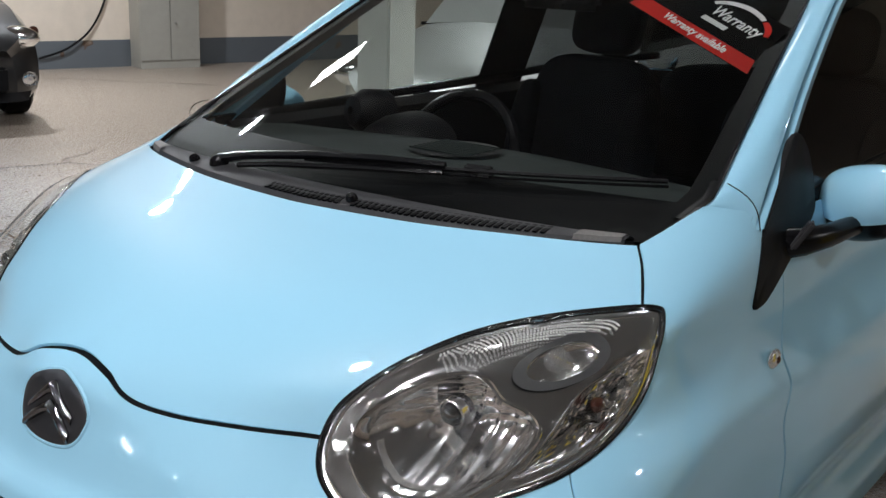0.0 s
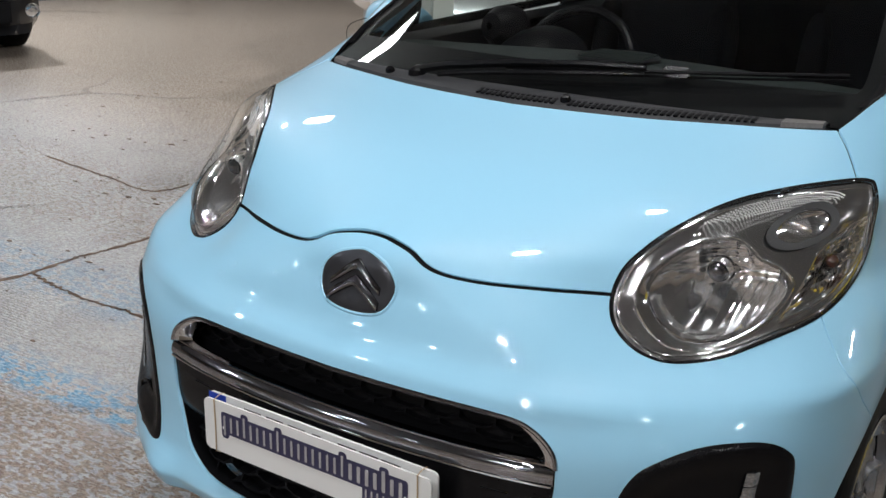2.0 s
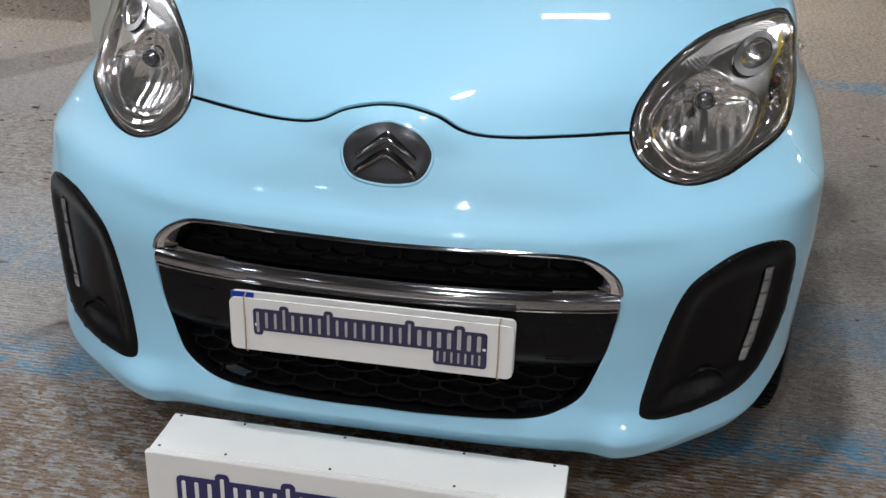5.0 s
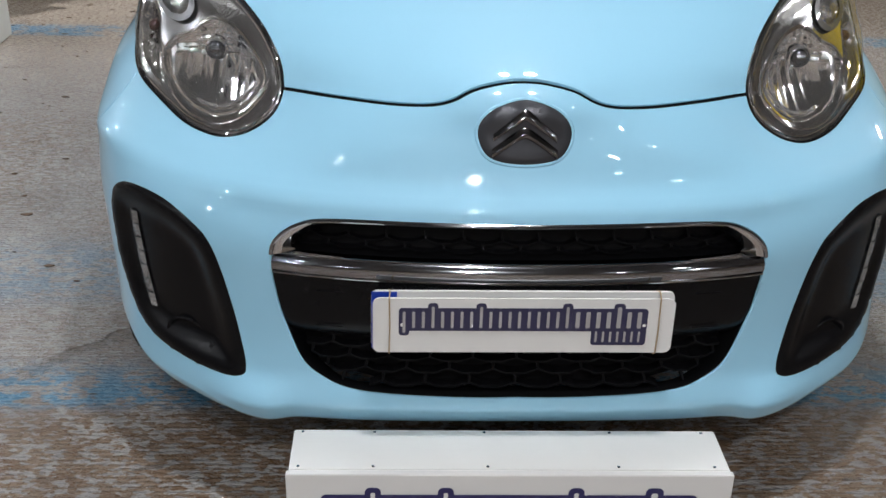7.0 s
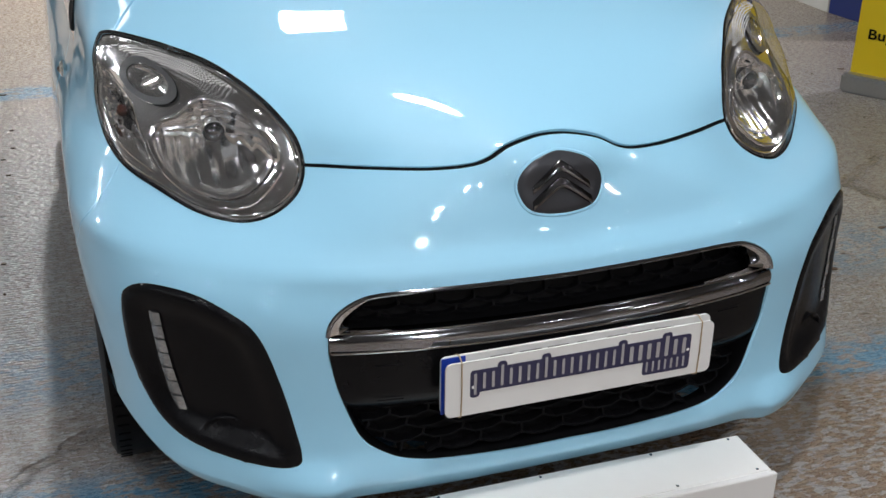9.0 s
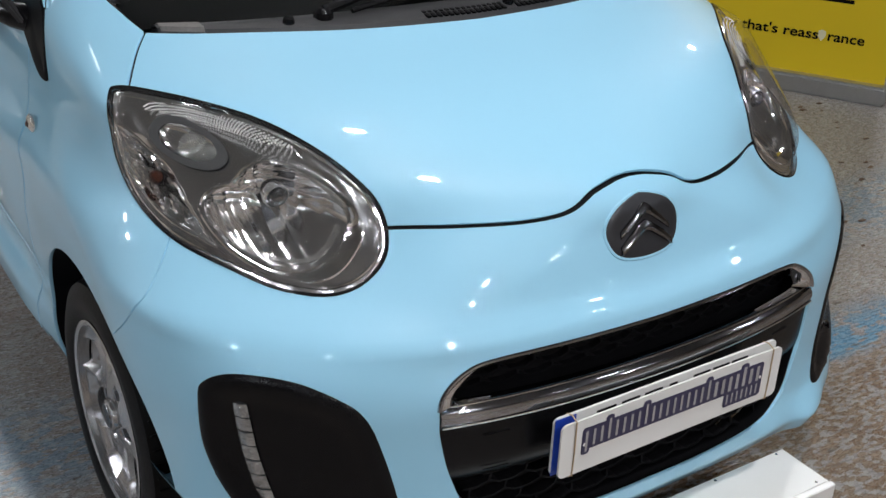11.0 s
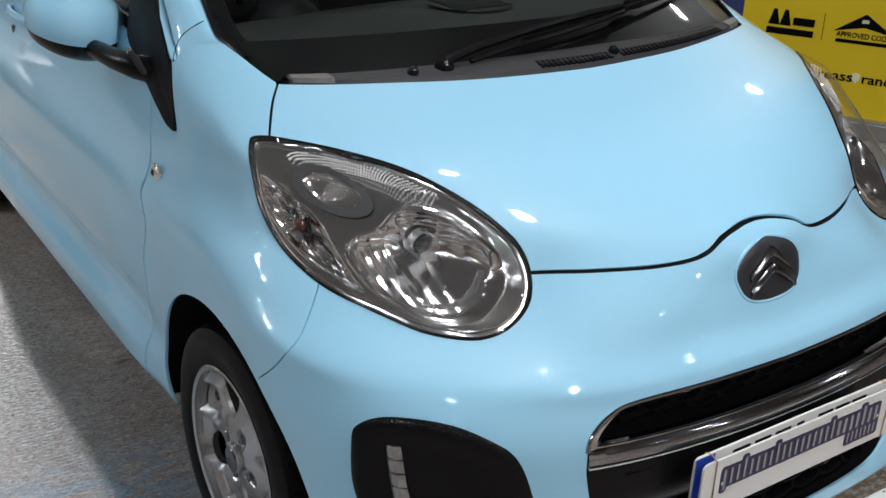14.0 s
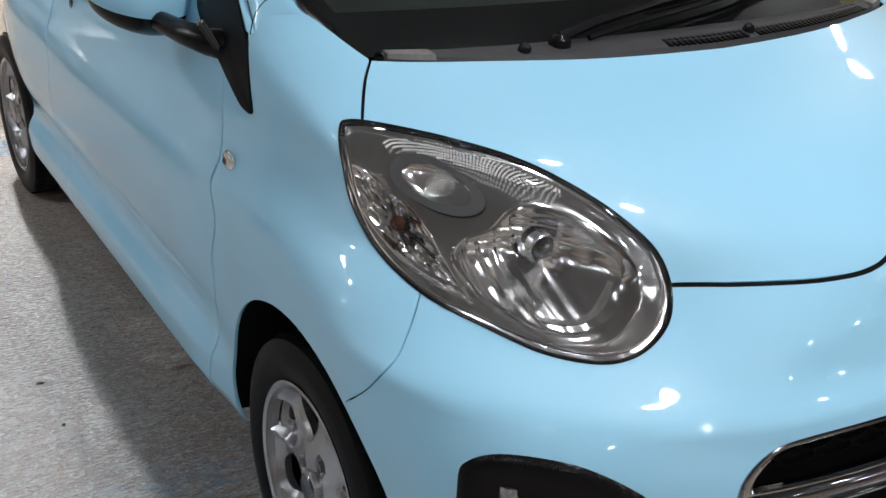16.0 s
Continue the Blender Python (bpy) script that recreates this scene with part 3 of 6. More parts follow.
def body_panels():
    """Half the body cut along its seams and openings: a dict of name -> (places in (s, z), triangles)."""
    from mathutils.geometry import delaunay_2d_cdt
    cuts = {"lamp": lamp_line, "dish": dish_line, "collar": collar_line, "cup": cup_line, "blinker": blinker_line, "grille": grille_line, "fog": fog_line, "badge": badge_line, "arch_front": arch_front, "arch_rear": arch_rear,
            "gap1": band(hood_front, GAP), "gap2": band(hood_side, GAP * .7), "gap3": band(bumper_side, GAP * .30),
            "gap4": band(door_front, GAP * .6), "gap5": band(door_rear, GAP * .6)}
    frame_line = [(0, .17), (2.95, .17), (2.95, 1.02), (0, 1.02)]
    pts, edges = [], []

    def add(line, closed=True):
        base = len(pts)
        pts.extend(Vector((max(q[0], 0) + .0, q[1])) for q in line)
        n = len(line)
        edges.extend((base + i, base + (i + 1) % n) for i in range(n if closed else n - 1))

    # lines that run past the middle are clipped at s = 0
    def clip(line):
        return [q for i, q in enumerate(line) if q[0] > 0 or line[i - 1][0] > 0 or line[(i + 1) % len(line)][0] > 0]
    add(frame_line)
    for line in cuts.values():
        add(clip([tuple(q) for q in line]))
    add([tuple(q) for q in hood_rear if q[0] >= 0], False)
    add([tuple(q) for q in wing_inner], False)
    add([(q[0], q[1] + LIP) for q in lip_line if q[0] >= 0], False)
    for s in np.concatenate([np.arange(0, 1.15, .0125), np.arange(1.15, 2.95, .035)]):
        for z in np.arange(.1825, 1.02, .0125 if s < 1.15 else .025):
            pts.append(Vector((s + .0031 * ((round(z * 1000) // 12) % 2) * (s > 0), z)))
    v, e, f, *_ = delaunay_2d_cdt(pts, edges, [], 0, 1e-5)
    v = np.array([tuple(q) for q in v])
    f = np.array([t for t in f if len(t) == 3])
    mid = v[f].mean(1)
    kind = np.full(len(f), "", dtype=object)
    p = skin(mid[:, 0], mid[:, 1])
    door_x = np.interp(mid[:, 1], [q[1] for q in door_front][::-1], [q[0] for q in door_front][::-1])
    rear_x = np.interp(mid[:, 1], [q[1] for q in door_rear][::-1], [q[0] for q in door_rear][::-1])
    seam_x = np.interp(mid[:, 1], [q[1] for q in bumper_side][::-1], [q[0] for q in bumper_side][::-1])
    hood_z = np.interp(mid[:, 0], [q[0] for q in hood_front], [q[1] for q in hood_front])
    side_x = np.interp(mid[:, 1], [q[1] for q in hood_side], [q[0] for q in hood_side])
    rear_z = np.interp(mid[:, 0], [q[0] for q in hood_rear], [q[1] for q in hood_rear])
    s, z = mid.T
    kind[:] = "bumper"
    lamp_mid = np.interp(z, [.745, .85, .90, .912], [at_x(a, b)[0] for a, b in ((.60, .745), (.64, .85), (.68, .90), (.69, .912))])
    side_x = np.where(z > .912, side_x, lamp_mid)
    kind[(z > .745) & (s > side_x)] = "wing"
    kind[(z <= .745) & (s > seam_x)] = "wing"
    kind[(z > hood_z) & (s < side_x) & (z > .75)] = "bonnet"
    kind[(s > door_x) & (s <= rear_x)] = "door"
    kind[s > rear_x] = "quarter"
    kind[(kind == "bonnet") & (z > rear_z)] = "none"
    inner_s = np.interp(z, [q[1] for q in wing_inner], [q[0] for q in wing_inner])
    kind[(s < inner_s) & (z > rear_z)] = "none"
    lip_z = np.interp(s, [q[0] for q in lip_line], [q[1] + LIP for q in lip_line])
    kind[(z < lip_z) & (s < at_y(.6, .2)[0])] = "none"
    kind[(z < SILL) & (s > at_y(.6, .2)[0])] = "none"
    for name in ("arch_front", "arch_rear", "gap1", "gap2", "gap3", "gap4", "gap5", "lamp", "collar", "dish", "cup", "blinker", "grille", "fog", "badge"):
        kind[inside(np.array(cuts[name])[:, :2], mid)] = name if name in ("lamp", "dish", "collar", "cup", "blinker", "fog") else "none"
    kind[p[:, 1] > 3.36] = "none"
    kind[(z > .985) & (p[:, 1] > 1.05)] = "none"
    return v, f, kind


def lay(v, f, off=0.0):
    """3D places and normals of flat places (s, z), off metres outside the surface, with the unused ones left out."""
    used = np.unique(f)
    back = np.full(len(v), -1)
    back[used] = np.arange(len(used))
    q = v[used]
    n = skin_normal(q[:, 0], q[:, 1])
    return skin(q[:, 0], q[:, 1]) + n * (off[used][:, None] if isinstance(off, np.ndarray) else off), n, back[f]


def rim_edges(f):
    """The free edges of triangles, in their order of turn."""
    seen = {}
    for t in f:
        for a, b in ((t[0], t[1]), (t[1], t[2]), (t[2], t[0])):
            seen[(a, b)] = 1
    return [(a, b) for (a, b) in seen if (b, a) not in seen]


def panel(name, p, n, f, material, parent, depth=.007, label="", mirror=False, both=False):
    """A sheet with its edges folded inwards. mirror: the car's other side; both: one mesh over both sides."""
    p, n, f = np.array(p), np.array(n), np.array(f)
    if both:
        k = len(p)
        other = np.arange(k) + k
        seam = np.abs(p[:, 0]) < 2e-4
        p[seam, 0] = 0
        n[seam, 0] = 0
        p2, n2 = p * [-1, 1, 1], n * [-1, 1, 1]
        other[seam] = np.arange(k)[seam]
        p, n, f = np.concatenate([p, p2]), np.concatenate([n, n2]), np.concatenate([f, other[f][:, ::-1]])
        used = np.unique(f)
        back = np.full(len(p), -1)
        back[used] = np.arange(len(used))
        p, n, f = p[used], n[used], back[f]
    elif mirror:
        p, n, f = p * [-1, 1, 1], n * [-1, 1, 1], f[:, ::-1]
    faces = [tuple(map(int, t)) for t in f]
    verts, norms = list(p), list(n)
    edges = rim_edges(faces)
    top, low = {}, {}
    side = {}
    for a, b in edges:
        d = p[b] - p[a]
        o = np.cross(d, (n[a] + n[b]) / 2)
        o /= np.linalg.norm(o) + 1e-9
        for i in (a, b):
            side[i] = side.get(i, 0) + o
    for i, o in side.items():
        o = o / (np.linalg.norm(o) + 1e-9)
        top[i] = len(verts)
        verts.append(p[i])
        norms.append((o + n[i]) / np.linalg.norm(o + n[i]))
        low[i] = len(verts)
        verts.append(p[i] - n[i] * depth)
        norms.append(o)
    for a, b in edges:
        faces.append((top[b], top[a], low[a], low[b]))
    ob = mesh_object(name, verts, faces, material, parent, True, norms)
    return tagged(ob, label)


# ---- the blue car: its parts ----
car = thing("car", "small light blue hatchback with clear oval headlamps parked indoors", "car")
FLAT_V, FLAT_F, KIND = body_panels()


def on(s, z, off=0.0, side=1):
    """A place on the surface, off metres outside it; side -1 is the mirrored one."""
    q = skin(np.array([abs(s)]), np.array([z]))[0] + off * skin_normal(np.array([abs(s)]), np.array([z]))[0]
    return Vector((q[0] * side * (1 if s >= 0 else -1), q[1], q[2]))


def sheet(kind, name, material, both=False, depth=.007, label="", off=0.0, parent=None):
    p, n, f = lay(FLAT_V, FLAT_F[KIND == kind], off)
    parent = parent or car
    if both:
        return panel(name, p, n, f, material, parent, depth, label, both=True)
    return [panel(name, p, n, f, material, parent, depth, label, mirror=m) for m in (False, True)]


sheet("bonnet", "bonnet", BLUE, True)
sheet("bumper", "bumper", BLUE, True)
sheet("wing", "wing", BLUE)
doors = sheet("door", "door", BLUE)
sheet("quarter", "rear_quarter", BLUE)
# dark layer behind all the joints
p, n, f = lay(FLAT_V, FLAT_F[~np.isin(KIND, ["fog", "lamp", "dish", "collar", "cup", "blinker"])], -.0095)
keep_ = [t for t in f if not (np.hypot(p[t][:, 1].mean() - HUB_Y, p[t][:, 2].mean() - HUB_Z) < ARCH_R + .03
                              or np.hypot(p[t][:, 1].mean() - HUB_Y - BASE, p[t][:, 2].mean() - HUB_Z) < ARCH_R + .03
                              or (p[t][:, 2].mean() > .965 and p[t][:, 0].mean() < .66) or p[t][:, 1].mean() > 3.36 or p[t][:, 2].mean() < .225 and p[t][:, 1].mean() > .5 or (p[t][:, 2].mean() > .985 and p[t][:, 1].mean() > 1.05)
                              or (abs(p[t][:, 0].mean()) < .45 and .255 < p[t][:, 2].mean() < .60))]
lip_rows = [[], [], [], []]
for q in [(-a, b) for a, b in lip_line[::-1] if a > 0] + [tuple(q) for q in lip_line if q[0] >= 0]:
    a = abs(q[0])
    lip_rows[0].append(on(q[0], q[1] + LIP, .0))
    lip_rows[1].append(on(q[0], q[1] + LIP * .80, -.0015))
    lip_rows[2].append(on(q[0], q[1] + .004, -.016))
    lip_rows[3].append(on(q[0], q[1] + .002, -.045))
lip_bm = bmesh.new()
rows_ = [[lip_bm.verts.new(v) for v in r] for r in lip_rows[::-1]]
for ra, rb in zip(rows_, rows_[1:]):
    for i in range(len(ra) - 1):
        lip_bm.faces.new((ra[i], ra[i + 1], rb[i + 1], rb[i]))
part("bumper_lip", lip_bm, BLUE, car, smooth=True)
keep_ = [t for t in keep_ if not (p[t][:, 1].mean() < .6 and p[t][:, 2].mean() < .31)]
panel("inner_shell", p, n, np.array(keep_), BLACK_MATT, car, .004, "black inner shell behind the joints", both=True)


def ribbon(lines, flip=False):
    """A sheet lofted through lines of places of equal length."""
    bm = bmesh.new()
    rows = [[bm.verts.new(q) for q in line] for line in lines]
    for a, b in zip(rows, rows[1:]):
        for i in range(len(a) - 1):
            q = (a[i], a[i + 1], b[i + 1], b[i])
            bm.faces.new(q[::-1] if flip else q)
    return bm


def both_sides(make):
    for side in (1, -1):
        make(side)


def line_gap(points, line):
    """The distance of places (s, z) from a closed line."""
    a = np.array(line)[None, :, :]
    return np.sqrt(((np.asarray(points)[:, None, :] - a)**2).sum(-1)).min(1)


# headlamps
LAMP_ALL = np.isin(KIND, ["lamp", "dish", "collar", "cup", "blinker"])
lamp_gap = np.full(len(FLAT_V), .05)
lamp_used = np.unique(FLAT_F[LAMP_ALL])
lamp_gap[lamp_used] = line_gap(FLAT_V[lamp_used], lamp_line)


def lens_bulge(gap):
    """How far the lens stands out of the body, by the distance from its edge."""
    return .027 * (1 - (1 - np.clip(np.asarray(gap) / .085, 0, 1))**2)


def lamp_depth(gap):
    """How deep the lamp's inside lies under the body's surface, by the distance from the lens's edge."""
    return .005 + .023 * smooth_step(.002, .040, gap) - lens_bulge(gap)


def in_lamp(s, z, off, side):
    """A place in the lamp, off metres outside the lens."""
    return on(s, z, off + float(lens_bulge(line_gap([(s, z)], lamp_line))[0]), side)


def reflector(line, depth, side, rows=9, facets=None, twist=(0, 1, 0), wave=None):
    """A bowl sunk behind an opening of the lamp's inside; facets modulates its depth by row and column, wave adds to it by place."""
    gap = line_gap(line, lamp_line)
    rim = [on(q[0], q[1], -float(lamp_depth(np.array([g]))[0]), side) for q, g in zip(line, gap)]
    c = sum(rim, Vector()) / len(rim)
    axis = Vector((twist[0] * side, twist[1], twist[2])).normalized()
    bm = bmesh.new()
    prev = None
    for i in range(rows + 1):
        r = 1 - i / rows
        ring = []
        for k, v in enumerate(rim):
            d = depth * (1 - r * r) * (facets(r, k / len(rim)) if facets else 1)
            q = (v - c) * max(r, .03)
            ring.append(bm.verts.new(c + q + axis * (d + (wave(q.x * side, q.z) * min(1, 6 * (1 - r)) if wave else 0))))
        if prev:
            for k in range(len(ring)):
                q = (prev[k], prev[(k + 1) % len(ring)], ring[(k + 1) % len(ring)], ring[k])
                bm.faces.new(q if side > 0 else q[::-1])
        prev = ring
    bm.faces.new(prev if side > 0 else prev[::-1])
    return bm, rim, c


def headlamp(side):
    flip = np.array([side, 1, 1])
    p, n, f = lay(FLAT_V, FLAT_F[KIND == "lamp"], -lamp_depth(lamp_gap))
    housing = mesh_object("headlamp", p * flip, f if side > 0 else f[:, ::-1], LAMP_GREY, car, True)
    tagged(housing, "clear oval headlamp with a large round reflector")
    lp, ln, lf = lay(FLAT_V, FLAT_F[LAMP_ALL], .0015 + lens_bulge(lamp_gap))
    lens = mesh_object("lens", lp * flip, lf if side > 0 else lf[:, ::-1], CLEAR, housing, True)
    lens.visible_shadow = False
    tagged(lens, "clear slightly hazed plastic lens")
    seal = bmesh.new()
    ring = [on(q[0], q[1], -.001, side) for q in lamp_line]
    tube(seal, ring + ring[:1], .0034, 6, False)
    part("seal", seal, BLACK_TRIM, housing, "thin black rubber seal", True)

    def loop(rim, r, mat, name, label=""):
        bm = bmesh.new()
        tube(bm, rim + rim[:1], r, 8, False)
        part(name, bm, mat, housing, label, True)

    rng = random.Random(7)
    # bright strip that follows the lens inside its seal
    mean = np.mean(np.array(lamp_line), 0)
    strip_ = []
    for q in lamp_line:
        d = mean - np.array(q)
        q2 = np.array(q) + d / np.linalg.norm(d) * .010
        strip_.append(in_lamp(q2[0], q2[1], -.0085, side))
    bright = bmesh.new()
    tube(bright, strip_ + strip_[:1], .0030, 8, False)
    part("edge_strip", bright, REFLECTOR, housing, "bright strip round the lens", True)
    # collar round the side lamp, standing a little proud
    p, n, f = lay(FLAT_V, FLAT_F[KIND == "collar"], -lamp_depth(lamp_gap) + .006)
    mesh_object("lamp_collar", p * flip, f if side > 0 else f[:, ::-1], COLLAR_GREY, housing, True)

    def fluting(x, z):
        """Upright flutes low in the bowl, small stepped facets high in it."""
        a = (x + .2) / .026
        return .0042 * (1 - (2 * (a % 1) - 1)**2) + (.004 * (1 - (2 * ((z / .016) % 1) - 1)**2) if z > .016 else 0)
    bm, rim, c = reflector(dish_line, .074, side, 30, wave=fluting)
    part("main_reflector", bm, BOWL, housing, "large round chrome reflector", True)
    loop(rim, .0032, REFLECTOR, "bezel_ring", "chrome ring round the reflector")

    def deep(s, z, d):
        return in_lamp(s, z, -d, side)
    # broad chrome ring inside the rim
    closed = rim + rim[:1]
    rows = [[c + (v - c) * k + Vector((0, d, 0)) for v in closed] for k, d in ((1.0, .0), (.985, -.004), (.955, -.003), (.89, .010), (.875, .020))]
    part("inner_ring", ribbon(rows, side > 0), RING_SILVER, housing, "broad chrome ring", True)
    # fine ribs along the lower inner edge of the bowl
    ribs = bmesh.new()
    n_rim = len(rim)
    low_ = [k for k in range(n_rim) if (rim[k] - c).z < -.012 and (rim[k] - c).x * side < .045]
    low_.sort(key=lambda k: math.atan2((rim[k] - c).z, (rim[k] - c).x * side))
    for a, b in zip(low_, low_[1:]):
        for t in (0, .5):
            v = rim[a].lerp(rim[b], t) - c
            tube(ribs, [c + v * r + Vector((0, .074 * (1 - r * r) - .003, 0)) for r in (.80, .755)], .0011, 5)
    tagged(part("bowl_ribs", ribs, RIBBED, housing, "fine ribs round the reflector's edge", True), kind="stuff")
    at = Matrix.Translation(c + Vector((-side * .004, .034, .030))) @ pose(0, 0, 0, 10, 0, 0)
    cap = bmesh.new()
    spin(cap, [(-.016, .001), (-.0155, .006), (-.012, .0105), (-.010, .0115), (-.0105, .0135), (-.006, .0155), (.0, .016), (.03, .015)], 32, "Y", at)
    part("bulb_cap", cap, DARK_CHROME, housing, "round dark bulb cap", True)
    collar = bmesh.new()
    spin(collar, [(.000, .0175), (-.004, .0195), (-.002, .0215), (.012, .0215)], 32, "Y", at)
    part("bulb_collar", collar, BOWL, housing, "chrome ring behind the bulb cap", True)

    bm, rim, c = reflector(cup_line, .020, side, 8)
    part("side_reflector", bm, REFLECTOR, housing, "small round reflector", True)
    loop(rim, .0022, REFLECTOR, "cup_ring", "chrome ring round the side lamp")
    mid = in_lamp(.655, .859, -.026, side)
    axis = (on(.655, .859, 0, side) - on(.655, .859, -.05, side)).normalized()
    q = axis.to_track_quat("Z", "Y").to_matrix().to_4x4()
    for k in range(11):
        y = -.0185 + .0037 * k
        w = .8 * math.sqrt(max(.026**2 - y * y, 0))
        rib = bmesh.new()
        tube(rib, [Matrix.Translation(mid) @ q @ pose(0, 0, 0, 0, 0, 62 * side) @ Vector((u * w, y + .005 * u * u, -.004 - .006 * u * u)) for u in np.linspace(-1, 1, 9)], .0012, 6)
        part("lens_rib", rib, RIBBED, housing, smooth=True)
    lp, ln, lf = lay(FLAT_V, FLAT_F[KIND == "cup"], -lamp_depth(lamp_gap) + .010 * smooth_step(0, .02, line_gap(FLAT_V, cup_line)))
    cover = mesh_object("side_lens", lp * flip, lf if side > 0 else lf[:, ::-1], CLEAR, housing, True)
    cover.visible_shadow = False
    tagged(cover, "small round side lamp lens")

    jit = [[rng.uniform(.60, 1.30) for _ in range(60)] for _ in range(12)]
    bm, rim, c = reflector(blinker_line, .034, side, 9, lambda r, t: jit[int(round(r * 9))][int(t * 40)], (-.45, 1, -.1))
    part("indicator_reflector", bm, REFLECTOR, housing, "cut-glass indicator reflector", False)
    loop(rim, .0018, REFLECTOR, "indicator_ring")
    amber = bmesh.new()
    bmesh.ops.create_uvsphere(amber, u_segments=20, v_segments=12, radius=.0115, matrix=Matrix.Translation(in_lamp(.748, .806, -.036, side)) @ Matrix.Diagonal((1, 1.2, 1, 1)))
    part("indicator_bulb", amber, AMBER, housing, "dark amber indicator bulb", True)
    # dotted strip along the upper edge
    upper = flow([(.690, .897), (.67, .903), (.62, .905), (.575, .900), (.525, .889), (.482, .864)], 8)
    lower = flow([(.690, .893), (.66, .892), (.62, .887), (.575, .876), (.535, .866), (.482, .861)], 8)
    dots = bmesh.new()
    for i in range(58):
        for j in range(7):
            t = i / 57 * (len(upper) - 1)
            a, b = (np.array(upper[int(t)]), np.array(lower[int(t)]))
            if int(t) + 1 < len(upper):
                a = a + (np.array(upper[int(t) + 1]) - a) * (t % 1)
                b = b + (np.array(lower[int(t) + 1]) - b) * (t % 1)
            if abs(a[1] - b[1]) < .0034 * j:
                continue
            s, z = a[0] + (b[0] - a[0]) * j / 6, a[1] - .0035 * j
            o = in_lamp(s, z, -.0075, side)
            nn = (on(s, z, .01, side) - on(s, z, 0, side)).normalized()
            e1 = (on(s + .01, z, 0, side) - on(s, z, 0, side)).normalized()
            e2 = nn.cross(e1)
            k = .0016
            vs = [dots.verts.new(o + e1 * k * a_ + e2 * k * b_) for a_, b_ in ((-1, -1), (1, -1), (1, 1), (-1, 1))] + [dots.verts.new(o + nn * k)]
            for face in ((0, 1, 4), (1, 2, 4), (2, 3, 4), (3, 0, 4)):
                dots.faces.new([vs[m] for m in face])
    bmesh.ops.recalc_face_normals(dots, faces=dots.faces)
    tagged(part("dotted_strip", dots, DOT_WHITE, housing, "fine dotted strip under the lens"), kind="stuff")


both_sides(headlamp)


# fog lamp surrounds
FOG_F = FLAT_F[KIND == "fog"]
fog_gap = np.zeros(len(FLAT_V))
fog_used = np.unique(FOG_F)
fog_gap[fog_used] = line_gap(FLAT_V[fog_used], fog_line)


def fog_surround(side):
    off = .0035 * smooth_step(0, .006, fog_gap) - .017 * smooth_step(.012, .060, fog_gap)
    p, n, f = lay(FLAT_V, FOG_F, off)
    body = mesh_object("fog_surround", p * [side, 1, 1], f if side > 0 else f[:, ::-1], BLACK_TRIM, car, True)
    tagged(body, "black plastic insert with a light strip")
    a, b = at_x(.709, .536), at_x(.681, .352)
    for k in range(7):
        strip = bmesh.new()
        quad = []
        for t in (k / 7, (k + .88) / 7):
            s, z = a[0] + (b[0] - a[0]) * t + .010 * math.sin(math.pi * t), a[1] + (b[1] - a[1]) * t
            w = .0125 + .003 * t
            quad.append([on(s - w, z, -.010, side), on(s, z, -.006 - .002 * (k % 2), side), on(s + w, z, -.010, side)])
        vs = [[strip.verts.new(v) for v in row] for row in quad]
        deep = [[strip.verts.new(v + Vector((0, .025, 0))) for v in row] for row in quad]
        for i in range(2):
            strip.faces.new((vs[0][i], vs[0][i + 1], vs[1][i + 1], vs[1][i]))
        strip.faces.new((vs[0][0], vs[1][0], deep[1][0], deep[0][0]))
        strip.faces.new((vs[0][2], deep[0][2], deep[1][2], vs[1][2]))
        strip.faces.new((vs[0][0], deep[0][0], deep[0][2], vs[0][2], vs[0][1]))
        strip.faces.new((vs[1][0], vs[1][1], vs[1][2], deep[1][2], deep[1][0]))
        bmesh.ops.recalc_face_normals(strip, faces=strip.faces)
        part("light_strip_cell", strip, LED_CLEAR, body, "clear cell of the daytime light strip")
    ring = bmesh.new()
    c = on(*at_x(.612, .330), -.0125, side)
    tube(ring, [c + Vector((.032 * math.cos(t) * 1.1, -.022 * math.cos(t) * side * -1 * .6, .028 * math.sin(t))) for t in np.linspace(0, 2 * math.pi, 33)], .003, 6, False)
    part("blanking_cover", ring, BLACK_TRIM, body, "round black blanking cover", True)
    bolt = bmesh.new()
    bmesh.ops.create_uvsphere(bolt, u_segments=10, v_segments=6, radius=.006, matrix=Matrix.Translation(on(*at_x(.676, .330), -.006, side)))
    part("screw", bolt, DARK_CHROME, body, smooth=True)


both_sides(fog_surround)

# grille
GRILLE_S, GRILLE_Z = np.array(grille_line)[1:-1].T


def grille_half(z):
    """Half the grille's width in s at a height."""
    k = np.argmax(GRILLE_S)
    if z >= GRILLE_Z[k]:
        return float(np.interp(z, GRILLE_Z[:k + 1][::-1], GRILLE_S[:k + 1][::-1]))
    return float(np.interp(z, GRILLE_Z[k:][::-1], GRILLE_S[k:][::-1]))


def across(z0, z1, rows, offs, inset=.001, cols=48):
    """A sheet over the grille's whole width between two heights; offs gives its distance from the surface row by row."""
    lines = []
    for j in range(rows + 1):
        z = z0 + (z1 - z0) * j / rows
        w = grille_half(z) - inset
        lines.append([on(u * w, z, offs[j] if isinstance(offs, list) else offs) for u in np.linspace(-1, 1, cols + 1)])
    return ribbon(lines)


